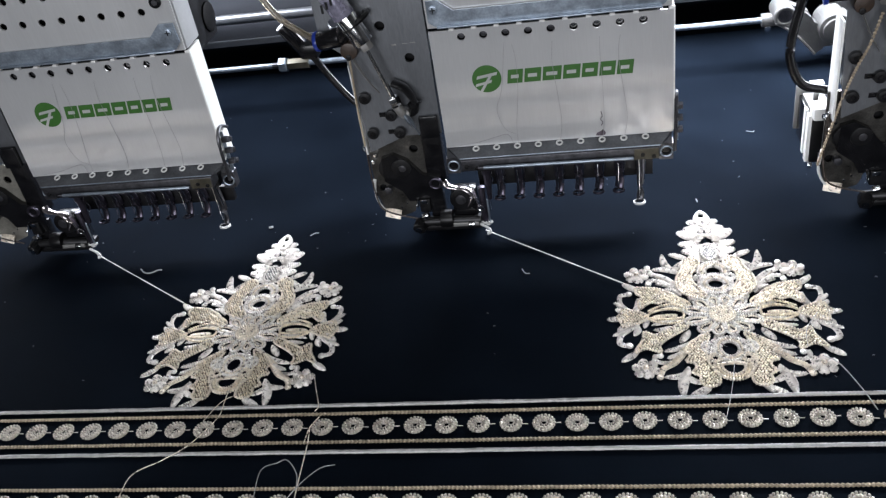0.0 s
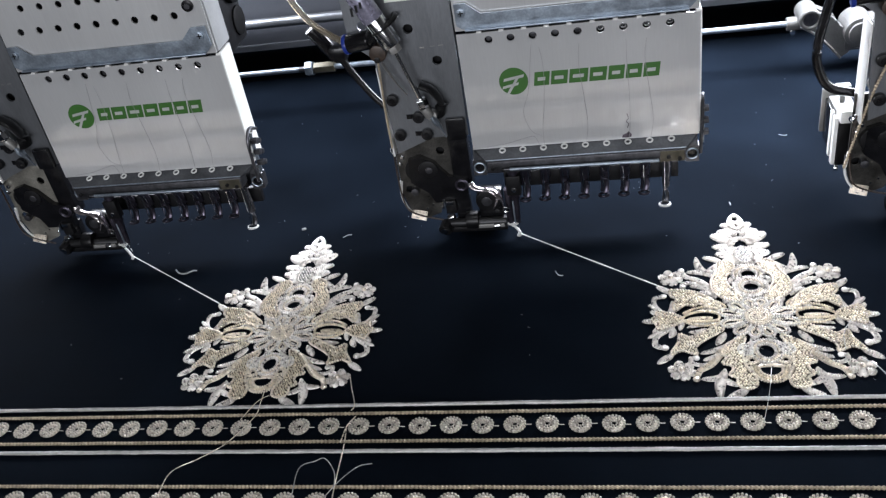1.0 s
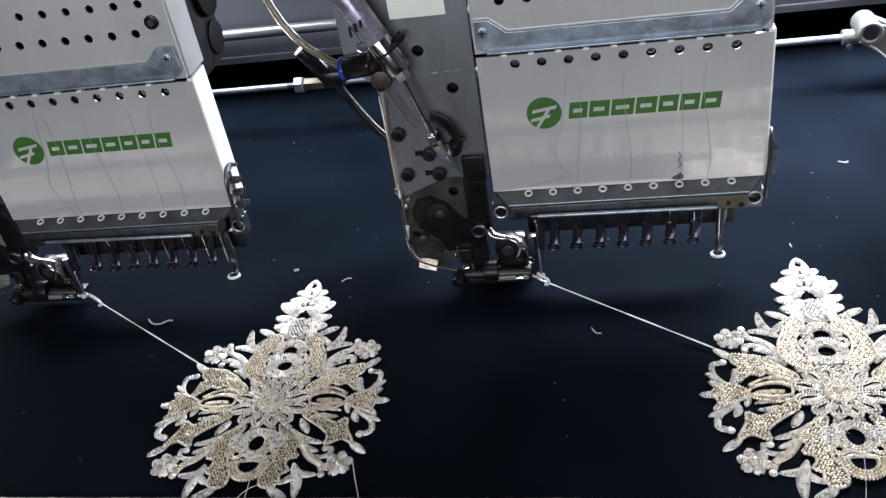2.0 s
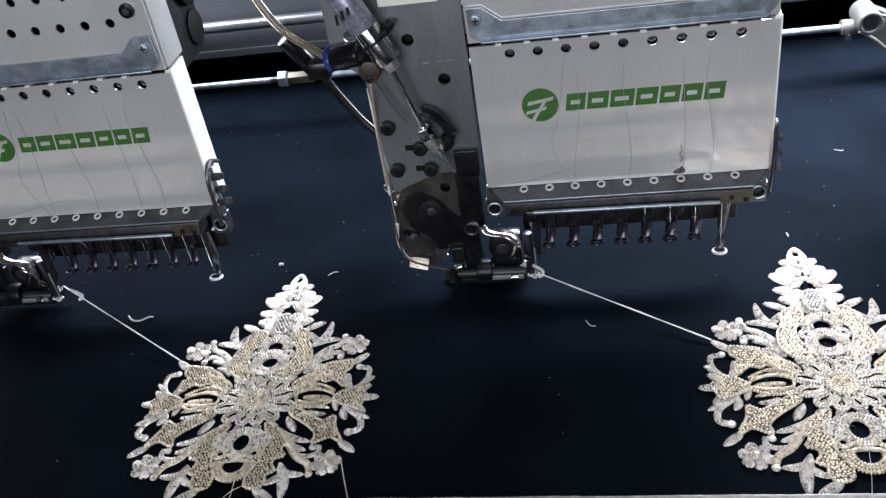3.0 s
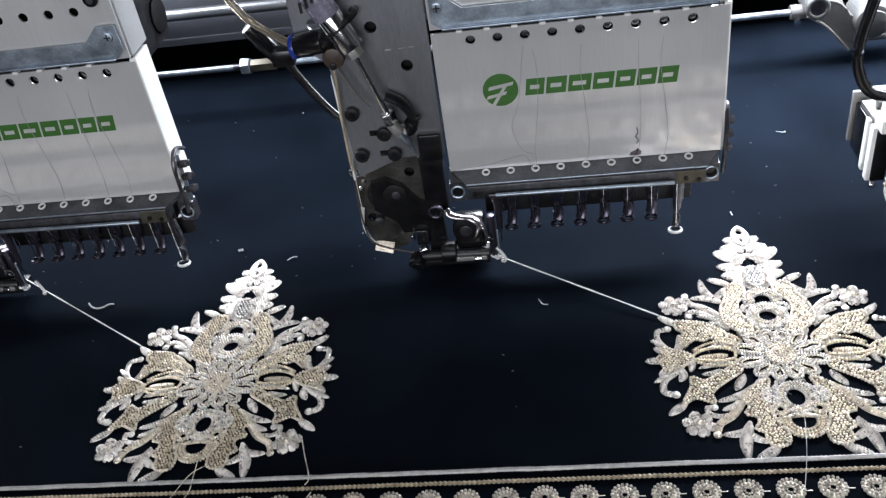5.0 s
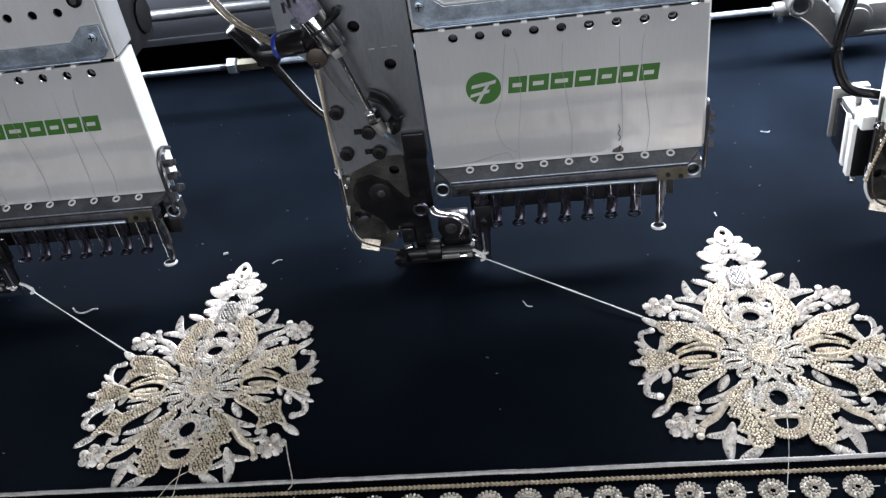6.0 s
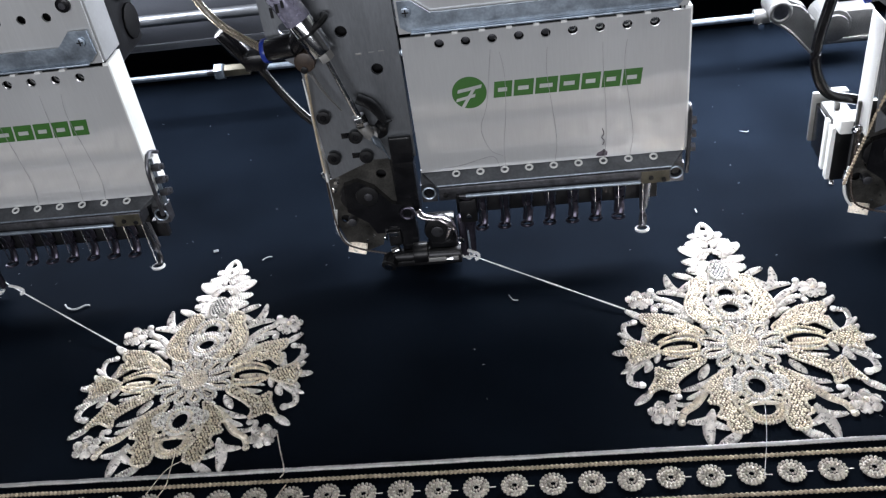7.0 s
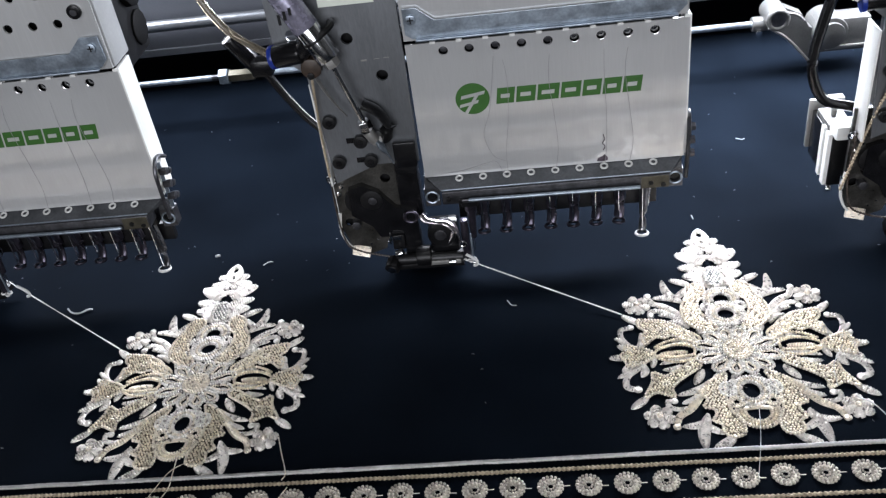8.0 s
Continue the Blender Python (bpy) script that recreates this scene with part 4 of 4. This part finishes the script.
    # upper plumes, arch and trefoil
    beaded([(16, 76.5), (10, 71), (12, 61), (17.5, 55), (18, 45), (13.5, 34), (9, 25), (15, 22), (23, 26), (30, 34), (31, 45), (28.5, 55), (25, 62), (23.5, 71)], holes=[(25, 40, 1.6, 2.6)])
    for r, c in ((12.4, SILVER), (9.6, CREAM), (6.9, SILVER)):
        part("ring_cord", cord(bmesh.new(), arc(0, 56.5, r, r * 0.98, -25, 205, 26), 1.5, 2.0, 1.7), c, g)
    for r, c in ((7.0, SILVER), (9.2, CREAM), (11.4, SILVER), (13.4, SILVER)):
        part("ring_cord", cord(bmesh.new(), arc(0, 39.5, r, r * 0.97, 0, 348, 30), 1.3, 2.0, 1.8, True), c, g)
    part("ring_pad", satin(bmesh.new(), arc(0, 39.5, 10, 9.8, 0, 360, 30), lambda s: 7.5, 1.2, 1.3), SILVER, g)
    for s in both:
        for r in (2.9, 4.8):
            part("ring_cord", cord(bmesh.new(), arc(11.5 * s, 47.8, r, r * 0.9, 0, 340, 16), 1.05, 1.9, 1.9, True), SILVER, g)
    leaf(both, 10.5, 35.5, 20.5, 37.5, 10, 0.0, h=2.0)
    leaf(both, 8, 29, 17, 31.5, 7, 0.1, CREAM)
    # upper corner flowers with their stems
    flower(62.5, 56.5, 10.5)
    strip([(30, 36), (36, 47), (43, 54), (50, 58), (53, 66)], 7.5, 4.6)
    for r in (0, 1):
        strip([(31 + r * 3, 38 - r), (37 + r * 2, 47 - r), (44 + r, 53.5 - r), (50 + r, 58.5)], 1.5, 1.5, CREAM, "stem_cord", 3.0, False)
    strip([(31, 34), (39, 43), (47, 49), (53, 48), (53.5, 43.5)], 5.5, 4.6)
    leaf(both, 36, 41, 48, 44.5, 5.2, 0.05)
    # upper tulips: beaded, with a bud at the end
    beaded([(64, 38.5), (56, 38), (46, 36), (40, 31.5), (34, 25.5), (27, 17.5), (30, 12.5), (38, 17), (43, 20), (47, 17.5), (54, 19), (62, 12), (63.5, 20), (60, 26), (64, 31)],
           holes=[(47.5, 26.5, 3.2, 1.7)])
    leaf(both, 62.5, 36, 75, 46.5, 7.5)
    loop([(24, 14), (33, 20), (43, 27)], 8, GOLD, SILVER)
    leaf(both, 28, 28, 42, 37, 5.5, 0.12)
    loop([(33, 24), (41, 30), (45, 33)], 5, CREAM)
    # upper side scrolls
    strip([(66, 9), (73, 13.5), (77.5, 22), (77, 30.5), (70, 32)], 3.0, 4.6)
    leaf(both, 67.5, 8.5, 63.5, 26, 7.5, 0.12)
    leaf(both, 74, 14.5, 83, 22.5, 5)
    # side tulips
    beaded([(57, 1.5), (62, 7), (69, 9.5), (76, 12), (78, 6), (81, 1.5), (78, -4), (76.5, -10), (70, -7.5), (62, -4.5)])
    leaf(both, 75, 1.5, 89, 1.8, 7.5)
    leaf(both, 71, 6.5, 82, 14.5, 7)
    leaf(both, 71, -4, 81.5, -13, 7.5)
    loop([(29, 3), (43, 3.5), (58, 1.5)], 12.5, GOLD)
    leaf(both, 34, 3.2, 54, 2.4, 6.2, 0.0, CREAM)
    loop([(28, 10), (40, 13), (56, 8)], 5, GOLD, SILVER)
    leaf(both, 26, 13, 43, 15, 5.5, 0.05)
    leaf(both, 29, -4.5, 55, -7.5, 6, 0.08)
    loop([(29, -3), (43, -5), (57, -1)], 5, GOLD)
    leaf(both, 57, 0, 60.5, -10.5, 5.5)
    # lower side scrolls
    strip([(64, -5), (72, -12), (78.5, -18), (80, -27), (73, -31)], 4.0, 5.2)
    leaf(both, 66, -7, 69, -19, 7, -0.14)
    leaf(both, 74, -13, 85.5, -18.5, 5)
    # lower tulips
    beaded([(69.5, -39.5), (60.5, -35.5), (50, -40.5), (50.5, -33), (46, -27), (38, -20.5), (29, -14), (27.5, -8.5), (33, -8), (41, -13.5), (49, -18.5), (54, -20.5), (61, -16.5), (63, -26)],
           holes=[(54, -28, 2.6, 1.7), (37, -14.5, 2.2, 1.2)])
    leaf(both, 67.5, -38, 80, -48, 7.5)
    leaf(both, 27, -16, 35, -29, 7.5)
    leaf(both, 40, -10, 54, -13, 5, -0.1)
    # lower corner flowers, stems, curls
    flower(62.5, -56.5, 10.5)
    strip([(25, -27), (33, -38), (41, -50), (50, -57), (53, -66)], 8.0, 4.6, CREAM)
    for r in (0, 1):
        strip([(27 + r * 2, -29), (36 + r, -42), (44 + r, -51.5), (51, -60)], 1.6, 1.6, GOLD, "band_cord", 3.0, False)
    leaf(both, 28, -30, 48, -38, 6, -0.06)
    leaf(both, 33, -39, 46.5, -45.5, 6, -0.06)
    strip([(42, -49.5), (49, -50.5), (54.5, -48), (55, -43), (51, -43.5)], 3.4, 4.2)
    # lower plumes with scalloped edges
    beaded([(13, -21), (21, -25), (28, -31), (32.5, -38.5), (29.5, -44), (33, -50.5), (27, -53), (26.5, -58), (29.5, -63), (24.5, -66.5), (25, -73), (20, -77.5), (12.5, -75), (11.5, -66),
            (15.5, -57), (17.5, -48), (17, -36)])
    leaf(both, 32, -57, 38.5, -86, 9.5, 0.06)
    leaf(both, 31, -61, 50, -65.5, 6.8, -0.1)
    leaf(both, 37, -63, 24, -73.5, 6.8, 0.05)
    leaf(both, 18.5, -76, 33.5, -85, 8.5, -0.05)
    # lower ring with its lobes, and the crescent under it
    for r, c in ((6.6, SILVER), (8.8, CREAM), (11.0, SILVER)):
        part("ring_cord", cord(bmesh.new(), arc(0, -38.5, r, r + 1.8, 0, 348, 30), 1.3, 2.0, 1.8, True), c, g)
    part("ring_pad", satin(bmesh.new(), arc(0, -38.5, 9, 10.8, 0, 360, 30), lambda s: 5.5, 1.2, 1.3), SILVER, g)
    for s in both:
        for r in (2.9, 4.8):
            part("ring_cord", cord(bmesh.new(), arc(11.8 * s, -48.3, r, r * 0.95, 0, 340, 16), 1.05, 1.9, 1.9, True), CREAM, g)
        for r in (1.2, 3.3, 5.4):
            part("ring_cord", cord(bmesh.new(), arc(14.6 * s, -36.5, r, r * 1.15, 0, 340, 16), 1.15, 2.0, 1.9, True), SILVER, g)
    leaf(both, 5, -26, 13, -30, 7)
    for r, c in ((13.4, CREAM), (10.9, GOLD), (8.4, CREAM)):
        part("ring_cord", cord(bmesh.new(), arc(0, -57.5, r, r, 165, 375, 30), 1.4, 2.1, 1.7), c, g)
    patch([(-13, -56), (-9, -55), (0, -54), (9, -55), (13, -56), (10, -52.5), (0, -50.5), (-10, -52.5)], CREAM, 1.6, sides=(1,))
    leaf(both, 3, -20.5, 10, -25, 6)
    leaf(both, 14, -20, 22, -24, 6)
    leaf(both, 16, 18, 24, 26, 6)
    return g


def rosette_mesh():
    bm = bmesh.new()
    for R, r, z, gap in ((7.3, 1.45, 1.2, 2.5), (4.8, 1.35, 1.7, 2.2), (2.2, 1.0, 1.3, 1.7)):
        k = int(2 * math.pi * R / gap)
        for i in range(k):
            a = 2 * math.pi * i / k
            q = Matrix.Translation((R * math.cos(a), R * math.sin(a), z)) @ Matrix.Rotation(a, 4, "Z") @ Matrix.Diagonal((r * 0.85, r * 0.82, r * 0.8, 1))
            bmesh.ops.create_icosphere(bm, subdivisions=1, radius=1.0, matrix=q)
    torus(bm, (0, 0, -0.7), (0, 0, 1), 5.0, 2.2, 20, 6)
    tube(bm, [Vector((7, 0, 0.6)), Vector((12, 0.2, 0.5))], 0.3, 5)
    ob = part("rosette", bm, ROSE, None, "round beaded cream and silver rosette")
    return ob


def fabric():
    f = tagged(empty("embroidered_fabric"), "black cloth with silver and gold embroidery, moving under the heads", "fabric")
    bm = bmesh.new()
    bmesh.ops.create_grid(bm, x_segments=150, y_segments=70, size=1)
    for v in bm.verts:
        x, y = v.co.x * 1350, -125 + v.co.y * 725
        v.co = Vector((x, y, -0.5 + 0.5 * noise.noise(Vector((x / 130, y / 60, 0)))))
    part("cloth", bm, CLOTH, f, "plain black cloth")
    g = medallion(f, mm(192.6, -127.5))
    second = {}
    for o in (g, *g.children_recursive):
        second[o] = o.copy()
        scene.collection.objects.link(second[o])
        second[o].parent = second.get(o.parent, o.parent)
    second[g].matrix_local = mm(-200.0, -127.5) @ pose(0, 0, 0, 0, 0, 0.5)
    # border of corded lines and beaded rosettes
    def line(y, r, material, bead):
        bm = bmesh.new()
        k = int(1300 / (1.5 if bead else 1.3))
        pts = [Vector((-650 + 1300 * i / k, y + 0.35 * noise.noise(Vector((i * 0.06, y, 0))), r * 0.8)) for i in range(k + 1)]
        c = [0]

        def rad(s):
            c[0] += 1
            return r * ((1.22 if c[0] % 2 else 0.66) if bead else (1.06 if c[0] % 2 else 0.86) + 0.16 * noise.noise(Vector((c[0] * 0.5, y, 3))))
        tube(bm, pts, rad, 8)
        part("border_cord", bm, material, f, "twisted gold border cord" if bead else "smooth silver border cord")
    for y, r, material, bead in ((-214.5, 1.5, GREYTHREAD, False), (-223, 1.25, OLDGOLD, True), (-251, 1.25, OLDGOLD, True), (-260.6, 1.5, GREYTHREAD, False),
                                 (-293, 1.25, OLDGOLD, True), (-321, 1.25, OLDGOLD, True), (-330.6, 1.5, GREYTHREAD, False)):
        line(y, r, material, bead)
    ros = rosette_mesh()
    ros.parent = f
    for y, x0 in ((-236, -61.5), (-306, -54.5)):
        for k in range(-25, 26):
            o = ros if (k == -25 and y == -236) else ros.copy()
            if o is not ros:
                scene.collection.objects.link(o)
            o.location = ((x0 + 23.4 * k) / 1000, (y + random.uniform(-0.4, 0.4)) / 1000, 0)
            o.rotation_euler = (0, 0, random.uniform(-0.12, 0.12))
    # loose threads
    def loose(pts, r=0.35, material=CREAM, z=(4, 5)):
        q = [(u, v, z[i % 2] if 0 < i < len(pts) - 1 else 3.2) for i, (u, v) in enumerate(pts)]
        part("loose_thread", tubebm(spline(q, 1.5), r, 6), material, f, "loose pale thread")
    loose([(-194, -196), (-192, -214), (-193, -228), (-206, -255), (-223, -269), (-240, -283), (-243, -304)])
    loose([(-180, -200), (-194, -211), (-204, -230)], 0.3)
    loose([(-126, -184), (-121, -199), (-115, -217), (-117, -222)], 0.4)
    loose([(-112, -228), (-116, -240), (-118, -254)], 0.45)
    loose([(-117, -238), (-114, -257), (-113, -288), (-112, -310)], 0.45)
    loose([(-142, -304), (-139, -286), (-131, -276), (-122, -277), (-114, -286), (-113, -297)], 0.35, GREYTHREAD, (8, 12))
    loose([(-119, -305), (-108, -294), (-98, -281), (-90, -274)], 0.35, GREYTHREAD, (8, 9))
    loose([(193, -184), (190, -199), (186, -216), (179, -240)], 0.2, GREYTHREAD)
    loose([(256, -178), (264, -189), (273, -213), (278, -232)], 0.4, GREYTHREAD)
    loose([(262, -130), (250, -150), (247, -168)], 0.25, GREYTHREAD)
    # lint
    def lint(pts, r=0.6):
        part("lint", tubebm(spline([(u, v, 1.0) for u, v in pts], 1), r, 5), LINT, f, "bit of white lint")
    lint([(-341, -24), (-335, -30), (-328, -31), (-322, -27), (-318, -27)], 0.75)
    lint([(-226, 36), (-222, 37)], 1.2)
    lint([(-178, 17), (-174, 21), (-170, 21)], 0.45)
    lint([(33, -54), (36, -60), (40, -61)], 0.45)
    lint([(192, 41), (192.5, 36)], 0.55)
    lint([(256, 163), (262, 160), (264, 162)], 0.35)
    bm = bmesh.new()
    for i in range(130):
        u, v = random.uniform(-620, 620), random.uniform(-200, 340)
        a, s = random.uniform(0, 6.28), random.uniform(0.4, 1.4)
        tube(bm, [Vector((u, v, 0.6)), Vector((u + s * math.cos(a), v + s * math.sin(a), 0.9)),
                  Vector((u + s * 1.6 * math.cos(a + 0.6), v + s * 1.6 * math.sin(a + 0.6), 0.6))], random.uniform(0.08, 0.2), 4)
    tagged(part("lint_specks", bm, LINT, f, "fine scattered lint"), kind="stuff")
    return f


ANCHOR = Vector((118.2, -81.8, 2.2))
# where the cord leaves the nozzle, millimetres from the first eyelet: time, x, z
EXITS = ((0, 0.5, 3.0), (0.5, 2.7, 2.6), (1, 5.4, 2.6), (1.5, 7.4, 3.0), (1.7, 6.9, 3.7), (2.8, 5.8, 14.5), (3, 5.7, 13.5), (3.5, 6.8, 8.7),
         (4, 3.5, 7.3), (4.5, 5.7, 9.8), (5, 5.9, 10.7), (5.2, -4.0, 6.8), (6.3, 5.0, 8.9), (6.5, 7.9, 8.2), (7, 7.2, 11.2), (7.5, 6.1, 14.0), (8, 3.8, 9.2))

# the same for the first head, in the world
EXITS_FAR = ((0, -395.0, 3.0), (0.5, -395.0, 2.0), (1, -391.0, 2.0), (1.5, -387.0, 3.0), (1.7, -385.5, 4.9), (2.8, -377.5, 15.1), (3, -376.0, 17.0), (3.5, -380.0, 11.0), (4, -386.0, 9.0),
             (4.5, -378.0, 15.0), (5, -380.0, 12.0), (5.2, -380.1, 12.0), (6.3, -380.9, 12.0), (6.5, -381.0, 12.0), (7, -377.0, 15.0), (7.5, -378.0, 15.0), (8, -378.0, 15.0))


def feed_cord():
    bm = bmesh.new()
    pts = [Vector((0, 0, 150 * i / 140)) for i in range(141)]
    tube(bm, pts, lambda s: 0.55 + 0.12 * math.sin(s * 900), 7)
    return tagged(part("feed_cord", bm, FEED), "taut silver cord running from the nozzle to the medallion", "cord", "feed cords")


room()
machine_frame()
head_b = head()
head_a = copy_thing(head_b, pose(-0.397, -0.004, 0.004))
head_c = copy_thing(head_b, pose(0.394, 0.002, -0.002))
cloth = fabric()
# on the last head the gold cord runs free across the plate
for o in list(head_c.children):
    if o.name.startswith("gold_cord"):
        bpy.data.objects.remove(o)
path = spline([(-76, -9, 190), (-82, -8, 164), (-88, -5, 145), (-94.5, 2, 113), (-104.8, 13, 47)], 0.7)
part("gold_cord", tubebm(path, lambda s: 1.1 + 0.35 * math.sin(s * 300), 6), OLDGOLD, head_c, "slack twisted gold cord")
for o in list(head_c.children):
    if o.name.startswith("cable"):
        for q in list(o.children) + [o]:
            bpy.data.objects.remove(q)
part("cable", tubebm(spline([(-112, 38, 235), (-119, 38, 205), (-125, 38, 177), (-129, 38, 152), (-127.5, 38, 132), (-117, 37, 113), (-96, 36, 106)], 3), 4.0, 12), BLACK, head_c, "thick black drooping cable")
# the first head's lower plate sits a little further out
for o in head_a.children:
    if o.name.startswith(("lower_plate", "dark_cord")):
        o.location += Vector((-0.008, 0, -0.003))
    # this plate takes the colour that has its reflections painted in
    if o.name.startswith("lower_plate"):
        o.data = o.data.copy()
        o.data.materials[0] = LITPLATE

# smudge and stray thread on the middle head's panel
panel_b = [o for o in head_b.children if o.name.startswith("face_panel")][0]
part("smudge", plate([(103, 98.5), (107, 98), (111, 98.5), (111.5, 101), (109, 104), (107.5, 102.5), (104, 101)], -0.12, 0.05), DIRTY, panel_b, "dark oil smudge")
part("stray_thread", tubebm(spline([(108, -0.7, 108), (109.2, -0.9, 111), (107.4, -0.9, 114), (109, -0.9, 117), (108, -0.7, 121)], 0.7), 0.35, 5), DIRTY, panel_b)
cord_b = feed_cord()
cord_a = copy_thing(cord_b, pose(0, 0, 0))

OFFSETS = ((0, 0.0, 0.0), (0.5, 3.6, -4.0), (1, 7.0, -1.9), (1.5, 6.8, 0.3), (1.7, 7.4, 2.7), (2.8, 5.7, 16.7), (3, 4.7, 16.6),
           (3.5, 5.0, 11.4), (4, -0.2, 9.1), (4.5, 1.1, 17.8), (5, -2.2, 17.1), (5.2, -8.7, 8.9), (6.3, -1.1, 13.8), (6.5, -5.7, 18.7),
           (7, -2.3, 20.5), (7.5, -1.5, 20.1), (8, -5.0, 17.7))
# needle bar height in millimetres over its lowest place
STROKE = ((0, 30), (0.25, 0), (0.5, 24), (0.75, 4), (1, 6), (1.25, 30), (1.5, 22), (1.75, 0), (2, 30), (2.25, 0), (2.5, 30), (2.75, 4), (3, 24),
          (3.2, 0), (3.5, 26), (3.75, 0), (4, 3), (4.25, 28), (4.5, 2), (4.75, 6), (5, 30), (5.25, 26), (5.5, 0), (5.75, 30), (6, 0), (6.25, 28),
          (6.5, 3), (6.75, 24), (7, 8), (7.25, 28), (7.5, 4), (7.75, 0), (8, 26))


def motions():
    walk(cloth, [(t, mm(x, y)) for t, x, y in OFFSETS])
    for ob, shift, exits, ey in ((cord_b, 0.0, EXITS, 4.0), (cord_a, -392.8, EXITS_FAR, 0.0)):
        rows = []
        for (t, x, y), (_, ex, ez) in zip(OFFSETS, exits):
            a = ANCHOR + Vector((x + shift, y, 0))
            d = Vector((ex, ey, ez)) - a
            rows.append((t, Matrix.Translation(a / 1000) @ d.to_track_quat("Z", "Y").to_matrix().to_4x4()))
        walk(ob, rows)
    for hd in (head_a, head_b, head_c):
        for o in hd.children:
            if o.name.startswith("needle_bar"):
                walk(o, [(t, mm(5, 6.5, z)) for t, z in STROKE])
            if o.name.startswith("thread_hook"):
                exits = [(t, x + 397, z - 4) for t, x, z in EXITS_FAR] if hd is head_a else EXITS
                walk(o, [(t, mm(ex - 2.2, 3.0, ez + 2.0) @ pose(0, 0, 0, 0, 12 * math.sin(t * 9), 25 * math.sin(t * 11))) for t, ex, ez in exits])


motions()
